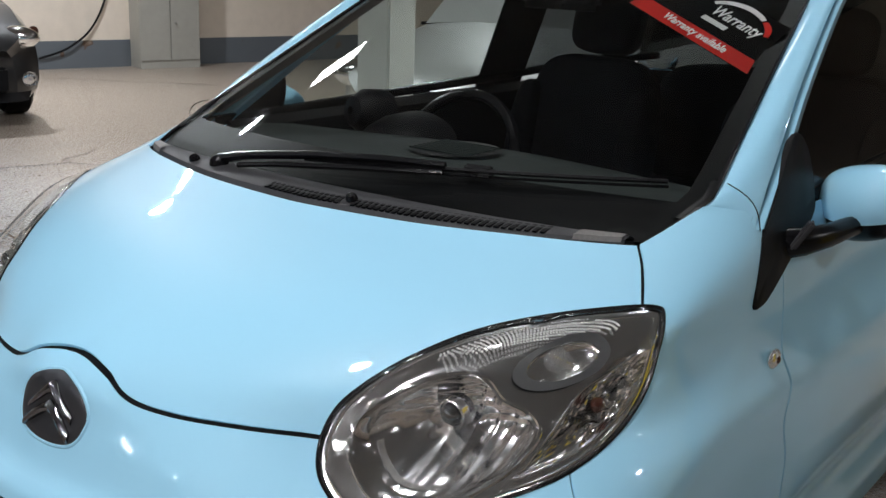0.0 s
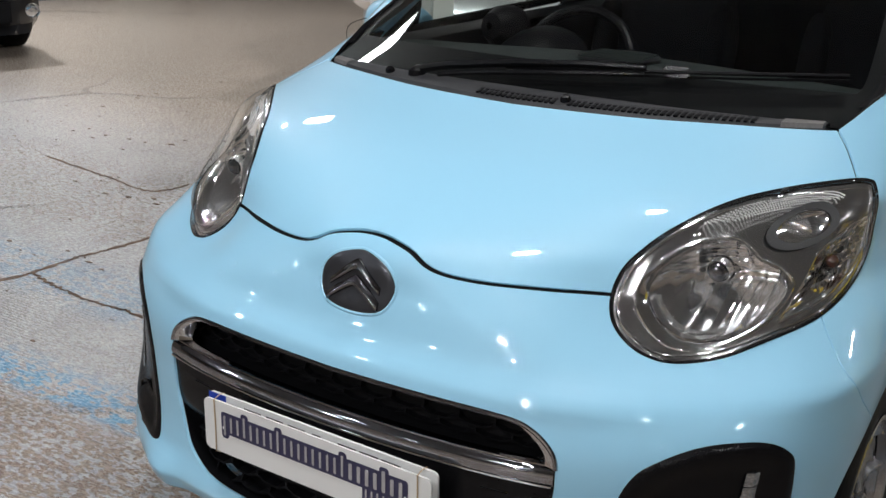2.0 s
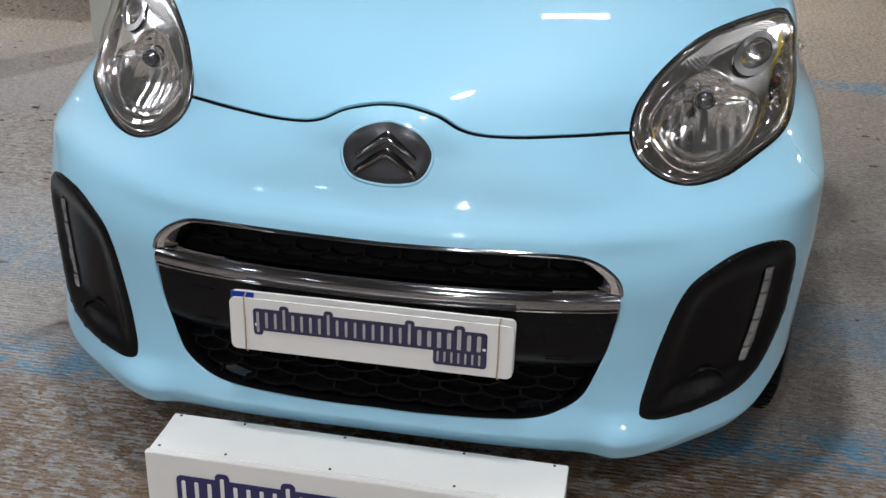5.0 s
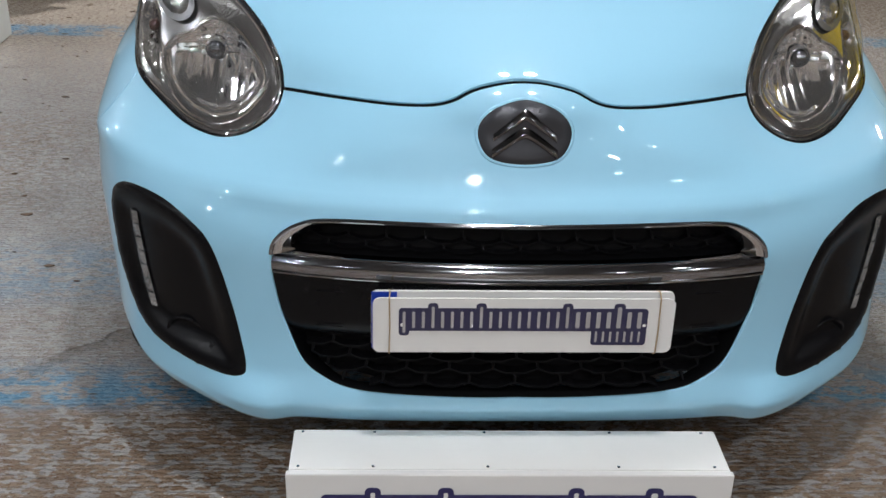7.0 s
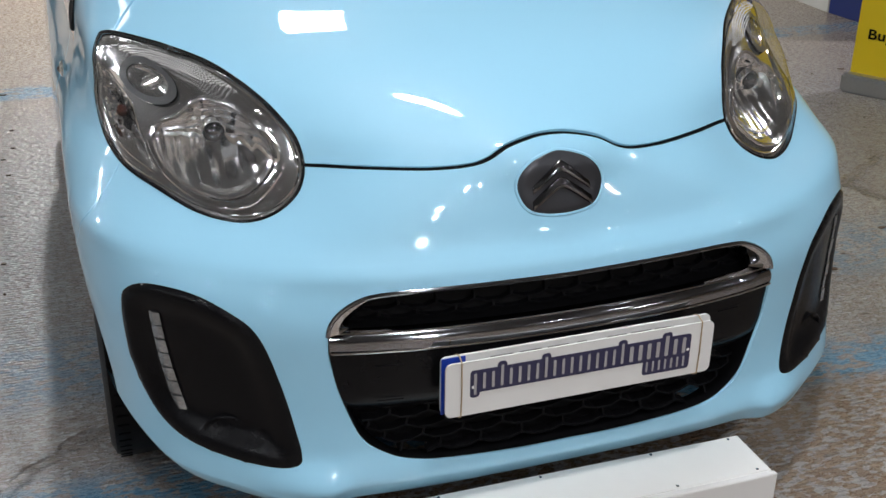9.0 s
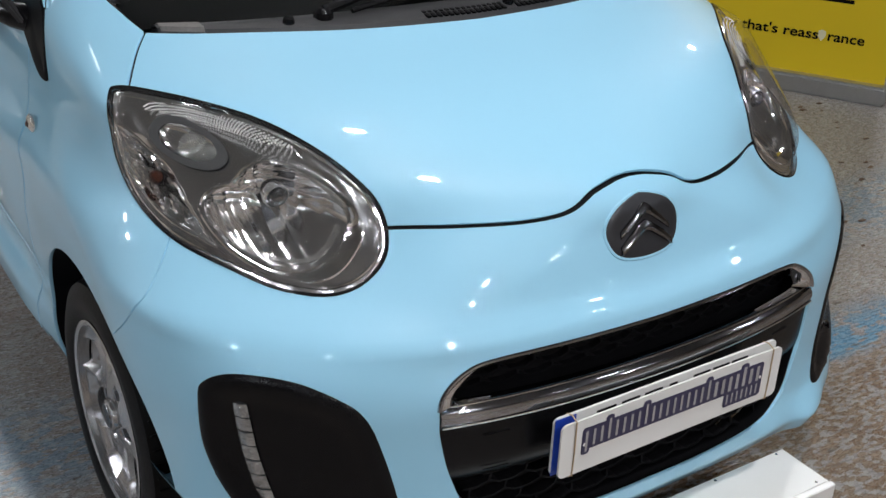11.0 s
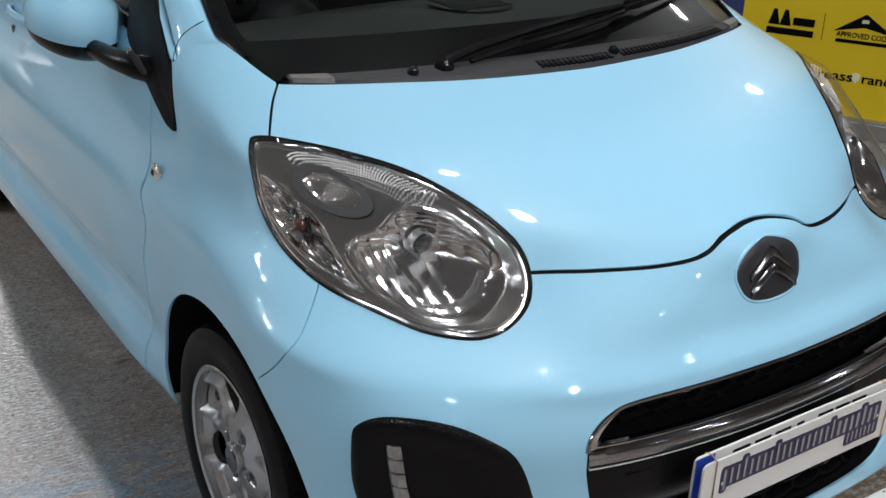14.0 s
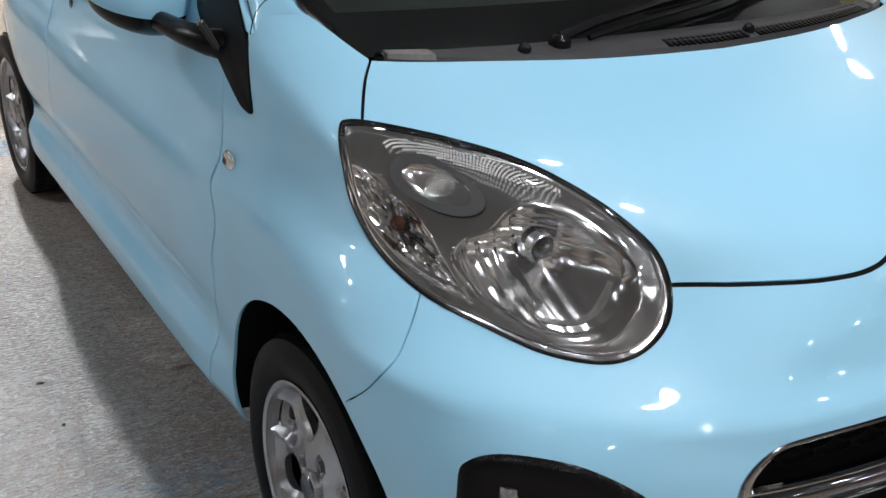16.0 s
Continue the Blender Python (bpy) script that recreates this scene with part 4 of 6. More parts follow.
grille = part("grille", across(.268, .588, 10, -.060), BLACK_MATT, car, "black honeycomb grille behind a chrome frame", True)
side_wall = ribbon([[on(u * sg, z, o) for u, z in zip(GRILLE_S, GRILLE_Z) for sg in (1,)] for o in (-.008, -.062)])
part("opening_edge", side_wall, BLACK_MATT, grille, smooth=True)
part("opening_edge", ribbon([[on(-u, z, o) for u, z in zip(GRILLE_S, GRILLE_Z)] for o in (-.008, -.062)], True), BLACK_MATT, grille, smooth=True)
part("plate_panel", across(.372, .494, 8, [-.020, -.010, -.006, -.005, -.005, -.005, -.005, -.005, -.008]), BLACK_TRIM, grille, "smooth black plate carrier", True)
for q in (-1, 1):
    for z in (.395, .462):
        part("clip_slot", boxed((-.024, -.001, -.0012), (.024, .001, .0012), .0004, Matrix.Translation(on(q * at_x(.335, z)[0], z, -.0045)) @ pose(0, 0, 0, 0, 0, 8 * q)), BLACK_MATT, grille)


def honeycomb(z0, z1, cell, tall, off):
    """Flattened six-sided cells of thin bars."""
    bm = bmesh.new()
    rows = int((z1 - z0) / (tall * .75)) + 2
    for r in range(rows):
        z = z0 + r * tall * .75
        for c in range(-12, 13):
            s = (c + (.5 if r % 2 else 0)) * cell
            ring = [(s - .5 * cell, z + .25 * tall), (s - .5 * cell, z - .25 * tall), (s - .2 * cell, z - .5 * tall), (s + .2 * cell, z - .5 * tall), (s + .5 * cell, z - .25 * tall)]
            for (sa, za), (sb, zb) in zip(ring, ring[1:]):
                if min(za, zb) < z0 or max(za, zb) > z1 or max(abs(sa), abs(sb)) > grille_half((za + zb) / 2) - .012:
                    continue
                f0, f1 = on(sa, za, off), on(sb, zb, off)
                b0, b1 = f0 + Vector((0, .022, 0)), f1 + Vector((0, .022, 0))
                up = Vector((0, 0, .0022)) if abs(za - zb) < .5 * abs(sa - sb) + .003 else Vector((.0022, 0, 0))
                vs = [bm.verts.new(v) for v in (f0 - up, f1 - up, f1 + up, f0 + up, b0 - up, b1 - up, b1 + up, b0 + up)]
                for face in ((0, 1, 2, 3), (0, 4, 5, 1), (3, 2, 6, 7)):
                    bm.faces.new([vs[i] for i in face])
    return bm


part("lower_mesh", honeycomb(.270, .372, .062, .030, -.026), BLACK_MATT, grille, "black honeycomb mesh of the lower opening")
part("upper_mesh", honeycomb(.528, .586, .062, .030, -.048), BLACK_MATT, grille, "black honeycomb mesh of the upper opening")

# chrome frame: the bar across and the thin trim over the upper opening
bar_z = [.488, .494, .503, .512, .520, .527, .531]
bar_off = [-.010, .003, .006, .005, .001, -.008, -.020]
lines = []
for z, o in zip(bar_z, bar_off):
    w = grille_half(z) - .002
    lines.append([on(u * w, z - .003 * (abs(u) > .93) * (z > .52), o - .002 * abs(u)**6) for u in np.linspace(-1, 1, 61)])
chrome = part("chrome_bar", ribbon(lines), BAR_CHROME, grille, "dark chrome bar with bright edges", True)
# two thin bright tubes stand for the lights glinting on the bar's edges
for z, o, r in ((.4935, .0035, .0022), (.526, -.005, .0016)):
    edge = bmesh.new()
    w = grille_half(z) - .004
    tube(edge, [on(u * w, z, o) for u in np.linspace(-1, 1, 61)], r, 8)
    part("bar_glint", edge, CHROME, chrome, "bright chrome line set where the edge glints", True)
tube_pts = [on(u * sg, z, .0) for sg, idx in ((-1, range(int(np.argmax(GRILLE_S)), -1, -1)), (1, range(0, int(np.argmax(GRILLE_S)) + 1)))
            for u, z in zip(GRILLE_S[list(idx)], GRILLE_Z[list(idx)])]
trim = bmesh.new()
tube(trim, tube_pts, .0042, 8)
part("top_trim", trim, BAR_CHROME, grille, "thin dark chrome trim", True)


def end_piece(sg):
    k = int(np.argmax(GRILLE_S))
    idx = [i for i in range(k + 1) if GRILLE_S[i] > at_x(.315, .58)[0]]
    outer = [(GRILLE_S[i], GRILLE_Z[i]) for i in idx]
    inner = flow([at_x(.318, .584), at_x(.365, .574), at_x(.392, .553), at_x(.402, .537), at_x(.398, .530)], 6)
    inner = [inner[int(round(i * (len(inner) - 1) / (len(outer) - 1)))] for i in range(len(outer))]
    mid = [((a[0] + b[0]) / 2, (a[1] + b[1]) / 2) for a, b in zip(outer, inner)]
    rows = [[on(s * sg, z, o) for s, z in line] for line, o in ((outer, .001), (mid, -.003), (inner, -.024))]
    part("frame_end", ribbon(rows, sg > 0), CHROME, grille, "chrome corner of the frame", True)


end_piece(1)
end_piece(-1)

# badge: a domed dark disc with two raised angled ridges
badge_bm = bmesh.new()
rings = []
for k, (t, o) in enumerate(((1.0, -.004), (1.0, .001), (.96, .003), (.8, .0042), (.55, .005), (.25, .0054))):
    rings.append([badge_bm.verts.new(on(q[0] * t, .736 + (q[1] - .736) * t, o)) for q in badge_line])
for a, b in zip(rings, rings[1:]):
    for k in range(len(a)):
        badge_bm.faces.new((a[k], a[(k + 1) % len(a)], b[(k + 1) % len(a)], b[k]))
badge_bm.faces.new(rings[-1])
badge = part("badge", badge_bm, BADGE_GREY, car, "dark round badge with two raised angled ridges", True)


def ridge(z0, reach, drop, wide, h):
    rows = []
    for part_t, high in ((-1, -.2), (-.82, .75), (-.3, 1), (.35, .85), (.85, .5), (1, -.2)):
        line = []
        for u in np.linspace(-1, 1, 25):
            r = math.sqrt(u * u + .02) - math.sqrt(.02)
            x, z = u * reach, z0 - drop * r + part_t * wide * (1 - .25 * abs(u))
            lift = .0035 + h * high * (1 - .55 * abs(u)**3)
            base = on(*at_x(abs(x), z), lift)
            line.append(Vector((math.copysign(base.x, x) if x else 0, base.y, base.z)))
        rows.append(line)
    bm = ribbon(rows)
    for i in (0, -1):
        bm.faces.new([v for v in (bm.verts[:][k * 25 + (24 if i else 0)] for k in range(6))])
    return bm


part("ridge", ridge(.762, .054, .044, .0095, .010), BADGE_RIDGE, badge, "raised chevron ridge", True)
part("ridge", ridge(.733, .056, .040, .0110, .011), BADGE_RIDGE, badge, "raised chevron ridge", True)

hollow = bmesh.new()
tube(hollow, [on(q[0] * 1.02, .736 + (q[1] - .736) * 1.03, -.0020) for q in badge_line + badge_line[:1]], .0042, 8, False)
part("badge_rim", hollow, BLUE, car, "rounded blue edge round the badge", True)


def rounded_slab(x0, x1, z0, z1, y0, y1, r, sag=0.0):
    """An upright board with rounded corners; sag bows its middle towards -y."""
    line = []
    for cx, cz, a0 in ((x1 - r, z1 - r, 0), (x0 + r, z1 - r, 90), (x0 + r, z0 + r, 180), (x1 - r, z0 + r, 270)):
        line += [(cx + r * math.cos(math.radians(a0 + 15 * k)), cz + r * math.sin(math.radians(a0 + 15 * k))) for k in range(7)]
        if a0 in (0, 180):
            xa, xb = (x1 - r, x0 + r) if a0 == 0 else (x0 + r, x1 - r)
            line += [(xa + (xb - xa) * k / 12, z1 if a0 == 0 else z0) for k in range(1, 12)]
    bm = bmesh.new()
    rows = [[bm.verts.new((x, y, z)) for x, z in line] for y in (y1, y0)]
    for k in range(len(line)):
        bm.faces.new((rows[0][k], rows[0][(k + 1) % len(line)], rows[1][(k + 1) % len(line)], rows[1][k]))
    bm.faces.new(rows[1])
    bm.faces.new(rows[0][::-1])
    bmesh.ops.recalc_face_normals(bm, faces=bm.faces)
    return bm


# number plate under a white showroom cover
plate = part("number_plate", rounded_slab(-.260, .260, .380, .4915, .004, .009, .010), WHITE_PLASTIC, car, "white number plate with a blue end strip")
part("blue_strip", boxed((-.2595, .0025, .381), (-.216, .0045, .4905), .0004), PLATE_BLUE, plate, "blue end strip")
for x, w in ((-.150, .042), (-.096, .040), (-.044, .040), (.002, .018), (.070, .040), (.118, .040), (.165, .040)):
    part("plate_bar", boxed((x - w / 2, .0028, .405), (x + w / 2, .0042, .4800)), BLACK_INK, plate)
cover = part("plate_cover", rounded_slab(-.257, .259, .3815, .4865, -.0125, -.0085, .012), WHITE_PLASTIC, plate, "white showroom cover held by elastic bands")
for x in (-.229, .232):
    band_bm = bmesh.new()
    loop = [(x, -.0145, .382), (x + .001, -.0145, .43), (x, -.0145, .488), (x + .001, .0, .493), (x, .012, .491), (x, .012, .42), (x, .012, .37), (x, -.004, .374), (x, -.0145, .382)]
    tube(band_bm, loop, .0013, 6, False)
    part("elastic_band", band_bm, ELASTIC, plate, "thin tan elastic band", True)
for x in (-.207, .208):
    dot = bmesh.new()
    bmesh.ops.create_uvsphere(dot, u_segments=10, v_segments=6, radius=.005, matrix=Matrix.Translation((x, -.0125, .436)) @ Matrix.Diagonal((1, .4, 1, 1)))
    part("fixing_cap", dot, WHITE_PLASTIC, plate, smooth=True)


def word_mark(parent, x, y, z, width, tall, ink, face, step=.0012):
    """A word mark reduced to plain upright bars on a dark rounded backing, in two lines and two weights."""
    u = width / 2
    low = .27 * tall

    def slab_(name, x0, x1, z0, z1, deep, mat, r):
        bm = rounded_slab(x0, x1, z0, z1, deep - step * .45, deep, min(r, .49 * (x1 - x0), .49 * (z1 - z0)))
        part(name, bm, mat, parent)
    rows = (("24144144441", -u, .40 * u, -.25 * tall, low, .085 * tall), ("4414", .43 * u, u, -.25 * tall, low, .125 * tall), ("0444", .60 * u, u, -.72 * tall, low * .66, .065 * tall))
    g = .11 * tall
    for i, (row, x0, x1, base, r, w) in enumerate(rows):
        slab_("mark_backing", x + x0 - g, x + x1 + g, z + base - g, z + base + 2 * r + g, y - .00015 * i, ink, g)
        pairs = sum(2 if k == "4" else 1 for k in row)
        pitch = (x1 - x0) / (pairs - .35)
        at = x + x0
        for k in row:
            for j in range(2 if k == "4" else 1):
                top = {"1": 2.6, "2": 2.0}.get(k, 2.0) * r
                foot = -.6 * r if k == "2" else 0
                if k in "12":
                    slab_("mark_backing", at - g, at + w + g, z + base + foot - g, z + base + top + g, y + .0003, ink, g)
                slab_("mark_bar", at, at + w, z + base + foot, z + base + top, y - step, face, .3 * w)
                at += pitch


word_mark(plate, 0, -.0133, .4455, .413, .058, NAVY_SHEEN, SILVER_INK)


# ---- the blue car: screen, roof, cabin, wheels ----
def screen_at(u, z, off=0.0):
    """The windscreen by its height: u from -1 to 1 across."""
    a = abs(u)
    zb, yb = .986 - .013 * a**2, .735 + .097 * a**2.2
    wide = .657 - .30 * (z - 1.03) if z > 1.03 else .657 - .55 * (1.03 - z)
    y = yb + 1.95 * (z - zb) + .04 * a * a * float(smooth_step(0, .06, z - zb))
    return Vector((u * wide, y - .45 * off, z + .9 * off))


def screen_place(u, v, off=0.0):
    """The windscreen: v from 0 at the foot to 1 at the roof."""
    return screen_at(u, .986 - .013 * u * u + v * .430, off)


U = np.linspace(-1, 1, 33)
glass_ob = part("windscreen", ribbon([[screen_place(u, v) for u in U] for v in np.linspace(0, 1, 15)]), PANE, car, "raked clear windscreen with a black edge", True)
glass_ob.visible_shadow = False
# printed black edge under the glass
frit = ribbon([[screen_place(u, v, -.003) for u in U] for v in (0, .03, .06, .09, .112)])
part("printed_edge", frit, BLACK_INK, glass_ob, "black printed edge")
for sg in (-1, 1):
    part("printed_edge", ribbon([[screen_place(sg * (1 - .055 * t - .05 * max(0, .22 - v)), v, -.003) for v in np.linspace(.10, 1, 20)] for t in (0, .5, 1)]), BLACK_INK, glass_ob)
# seal strip along the sides of the screen
for sg in (-1, 1):
    bm = bmesh.new()
    tube(bm, [screen_place(sg * 1.003, v, .001) for v in np.linspace(0, 1, 24)], .0045, 6)
    part("screen_seal", bm, BLACK_TRIM, car, "black rubber seal", True)

# cowl between bonnet and screen
HOOD_X = np.linspace(-.598, .598, 45)


def hood_edge(x, back=0.0):
    z = float(np.interp(abs(x), [0, .25, .45, .62], [.968, .971, .975, .976]))
    q = on(*at_x(abs(x), z))
    return Vector((x, q.y + back, z))


def cowl_place(x, t, lift=0.0):
    a, b = hood_edge(x, .005), screen_place(x / .63, 0)
    q = a.lerp(Vector((x, b.y + .008, b.z + .001)), t)
    return Vector((q.x, q.y, q.z + lift))


def cowl_row(t, drop=0.0):
    return [cowl_place(x, t, -drop) for x in HOOD_X]


cowl = part("cowl", ribbon([cowl_row(0, .022), cowl_row(.04, .006), cowl_row(.12, -.004), cowl_row(.45, -.008), cowl_row(.8, -.004), cowl_row(.97, .001), cowl_row(1.0, .012)]),
            GREY_PLASTIC, car, "grey plastic cowl with a row of air slots", True)
for i in range(46):
    x = -.10 + .0128 * i
    if abs(x - .101) < .012:
        continue
    for t in (.20, .42):
        part("air_slot", boxed((-.0040, -.0085, -.003), (.0040, .0085, .0003), 0, Matrix.Translation(cowl_place(x, t, .0072)) @ pose(0, 0, 0, 8, 0, 12 * x)), BLACK_INK, cowl)
for x in (-.373, .101):
    nz = bmesh.new()
    spin(nz, [(0, .012), (.008, .011), (.014, .008), (.017, .001)], 16, "Z", Matrix.Translation(cowl_place(x, .36, .004)) @ pose(0, 0, 0, 25, 0, 0))
    part("washer_jet", nz, BLACK_TRIM, cowl, "black washer jet", True)
PALE_END = plain("pale_cowl_end", (.16, .15, .145), .5, grain=.2, scale=150)
for sg in (-1, 1):
    rows = [[cowl_place(sg * x, t, l) for x in np.linspace(.525, .594, 9)] for t, l in ((.02, .0), (.10, .0085), (.55, .0105), (.72, .002))]
    part("cowl_end", ribbon(rows, sg < 0), PALE_END, cowl, "paler cowl end piece", True)
    # fillet over the foot of the pillar
    edge = [screen_at(sg * 1.0, z, .002) for z in np.linspace(1.000, 1.048, 10)]
    rows = [[q + Vector((sg * dx, dy, dz)) for q in edge] for dx, dy, dz in ((-.014, 0, .0), (-.006, -.001, .003), (.003, -.002, .003), (.006, -.003, -.004))]
    part("screen_corner", ribbon(rows, sg < 0), BLACK_TRIM, cowl, "black corner fillet", True)


# seam from the screen's corner to the mirror's foot
for sg in (-1, 1):
    seam = bmesh.new()
    a, b = screen_at(1.02, 1.045), Vector((.731, 1.022, .972))
    tube(seam, [Vector((sg * (q.x + .004), q.y - .002, q.z + .006)) for q in (a.lerp(b, t) + Vector((.020, -.012, .012)) * math.sin(math.pi * t) for t in np.linspace(0, 1, 9))], .0010, 6)
    part("wing_seam", seam, BLACK_MATT, car, "thin dark seam at the pillar's foot", True)


# wipers
def wiper(pts_arm, pts_blade, thick):
    bm = bmesh.new()
    n = len(pts_arm)
    tube(bm, pts_arm, [thick * (1.25 - .5 * i / (n - 1)) for i in range(n)], 8)
    w = part("wiper", bm, BLACK_TRIM, car, "black wiper arm", True)
    bm = bmesh.new()
    for k, (r, h) in enumerate(((.0045, .012), (.003, .002))):
        tube(bm, [Vector(q) + Vector((0, -.4 * h, h)) for q in pts_blade], r, 6)
    part("blade", bm, BLACK_MATT, w, "thin black blade", True)
    bm = bmesh.new()
    mid = Vector(pts_blade[len(pts_blade) // 2])
    box(bm, (-.028, -.009, 0), (.028, .009, .022), .004, Matrix.Translation(mid) @ pose(0, 0, 0, -20, 0, 10))
    part("blade_clip", bm, BLACK_TRIM, w, "blade holder")
    return w


def over_screen(x, v, off):
    z = .986 - .013 * (x / .65)**2 + v * .430
    wide = .657 - .30 * (z - 1.03) if z > 1.03 else .657 - .55 * (1.03 - z)
    return screen_at(x / wide, z, off)


pivot = cowl_place(-.30, .55, .018)
wiper([pivot, over_screen(-.22, .005, .030), over_screen(-.06, .040, .034), over_screen(.10, .066, .034), over_screen(.222, .082, .030)],
      [over_screen(x, .080 + .144 * (x - .225), .010) for x in np.linspace(-.085, .592, 14)], .0085)
link = bmesh.new()
tube(link, [cowl_place(-.24, .62, .012), over_screen(-.14, .0, .024), over_screen(.02, .026, .028), over_screen(.15, .052, .026), over_screen(.222, .070, .022)], .0055, 8)
part("wiper_link", link, BLACK_TRIM, car, "second arm of the wiper linkage", True)
spindle = bmesh.new()
spin(spindle, [(0, .020), (.012, .019), (.020, .012), (.022, .001)], 20, "Z", Matrix.Translation(cowl_place(-.30, .55, .004)))
part("wiper_spindle", spindle, BLACK_TRIM, car, smooth=True)

# pillars and roof
DOOR_EDGE = [(.731, 1.004, .98), (.703, 1.149, 1.073), (.666, 1.335, 1.196), (.621, 1.604, 1.347), (.602, 1.76, 1.405)]


def pillar(sg):
    outer = flow(DOOR_EDGE, 6)
    n = len(outer)
    lines = []
    for j, t in enumerate((0, .08, .3, .55, .8, .95, 1.0)):
        row = []
        for i, o in enumerate(outer):
            z = o[2]
            g = screen_at(1.006, max(z, 1.018))
            q = g.lerp(Vector(o), t)
            lift = (.016 * math.sin(math.pi * t) - (.012 if t in (0, 1.0) else 0)) * float(smooth_step(.975, 1.10, z)) - .006 * float(smooth_step(1.02, .98, z))
            row.append(Vector((sg * (q.x + lift * .75), q.y - lift * .35, q.z + lift * .55)))
        lines.append(row)
    part("windscreen_pillar", ribbon(lines, sg < 0), BLUE, car, smooth=True)
    part("pillar_trim", ribbon([[v + Vector((-sg * .014, .016, -.010)) for v in row] for row in (lines[0], lines[2], lines[4], lines[6])], sg > 0), LINER, car, "grey inner pillar trim", True)
    # door frame behind the pillar, with its gap
    back = [Vector((sg * (q[0] - .004), q[1] + .012, q[2] - .002)) for q in outer]
    inner = [Vector((sg * (q[0] - .010), q[1] + .075, q[2] - .012)) for q in outer]
    bm = ribbon([[v + Vector((-sg * .018, 0, -.006)) for v in back], back, [(a * .75 + b * .25) + Vector((sg * .010, 0, .004)) for a, b in zip(back, inner)],
                 [(a * .25 + b * .75) + Vector((sg * .008, 0, .002)) for a, b in zip(back, inner)], inner, [v + Vector((-sg * .018, 0, -.004)) for v in inner]], sg < 0)
    part("door_frame", bm, BLUE, car, smooth=True)
    # roof rail above the doors
    rail = [(.602, 1.76, 1.405), (.59, 2.0, 1.43), (.585, 2.4, 1.44), (.575, 2.9, 1.42), (.55, 3.2, 1.36)]
    bm = bmesh.new()
    tube(bm, [Vector((sg * a, b, c)) for a, b, c in flow(rail, 5)], .035, 10)
    part("roof_rail", bm, BLUE, car, smooth=True)


both_sides(pillar)
roof_rows = []
for y, z, w in ((1.57, 1.415, .545), (1.66, 1.435, .57), (1.9, 1.458, .585), (2.3, 1.465, .585), (2.8, 1.455, .575), (3.15, 1.41, .55), (3.25, 1.36, .53)):
    roof_rows.append([Vector((u * w, y + .12 * (abs(u)**2.5) * (y < 1.7), z - .022 * abs(u)**3)) for u in np.linspace(-1, 1, 25)])
part("roof", ribbon(roof_rows), BLUE, car, smooth=True)
part("headlining", ribbon([[v - Vector((0, 0, .03)) for v in r] for r in roof_rows], True), LINER, car, "pale grey headlining", True)

# waist: tops of the doors, side glass, rear pillar
def waist(y):
    return .975 + .02 * (y - 1.0)


def glasshouse(sg):
    ys = np.linspace(1.02, 3.25, 24)
    lines = []
    for t in np.linspace(0, 1, 7):
        row = []
        for y in ys:
            z0 = waist(y)
            top = float(np.interp(y, [1.0, 1.15, 1.34, 1.60, 1.76, 2.4, 3.0, 3.25], [.985, 1.07, 1.19, 1.34, 1.395, 1.43, 1.40, 1.34]))
            z = z0 + (top - z0) * t
            x = .722 - .30 * (z - .98) - .05 * smooth_step(2.4, 3.3, y)
            row.append(Vector((sg * float(x), y, z)))
        lines.append(row)
    cut_at = int(np.searchsorted(ys, 2.24))
    pane = part("side_glass", ribbon([row[:cut_at + 1] for row in lines], sg < 0), PANE, car, "clear front side window", True)
    pane.visible_shadow = False
    part("rear_side_glass", ribbon([row[cut_at:] for row in lines], sg < 0), DARK_PANE, car, "dark rear side window", True)
    # centre pillars, black
    for y, wide in ((2.20, .24), (2.98, .16)):
        bm = ribbon([[Vector((sg * (.729 - .30 * (z - .98)), y + dy + .10 * (z - 1), z)) for z in np.linspace(.96, 1.42, 8)] for dy in (0, wide / 2, wide)], sg < 0)
        part("door_pillar", bm, BLACK_TRIM, car, smooth=True)
        part("pillar_lining", ribbon([[Vector((sg * (.715 - .30 * (z - .98)), y + dy + .10 * (z - 1), z)) for z in np.linspace(.96, 1.42, 8)] for dy in (-.01, wide / 2, wide + .01)], sg > 0), BLACK_MATT, car, smooth=True)
    # top of the door: shoulder that closes the panel towards the glass
    rows = []
    for dx, dz in ((.0, 0), (-.006, .004), (-.018, .002), (-.022, -.02)):
        row = []
        for y in np.linspace(1.06, 3.3, 40):
            q = skin(np.array([at_y(y, 1.0)[0]]), np.array([1.0]))[0]
            row.append(Vector((sg * (q[0] + dx), y, waist(y) + .022 + dz)))
        rows.append(row)
    part("window_strip", ribbon(rows, sg < 0), BLACK_TRIM, car, "black strip at the foot of the window", True)


both_sides(glasshouse)


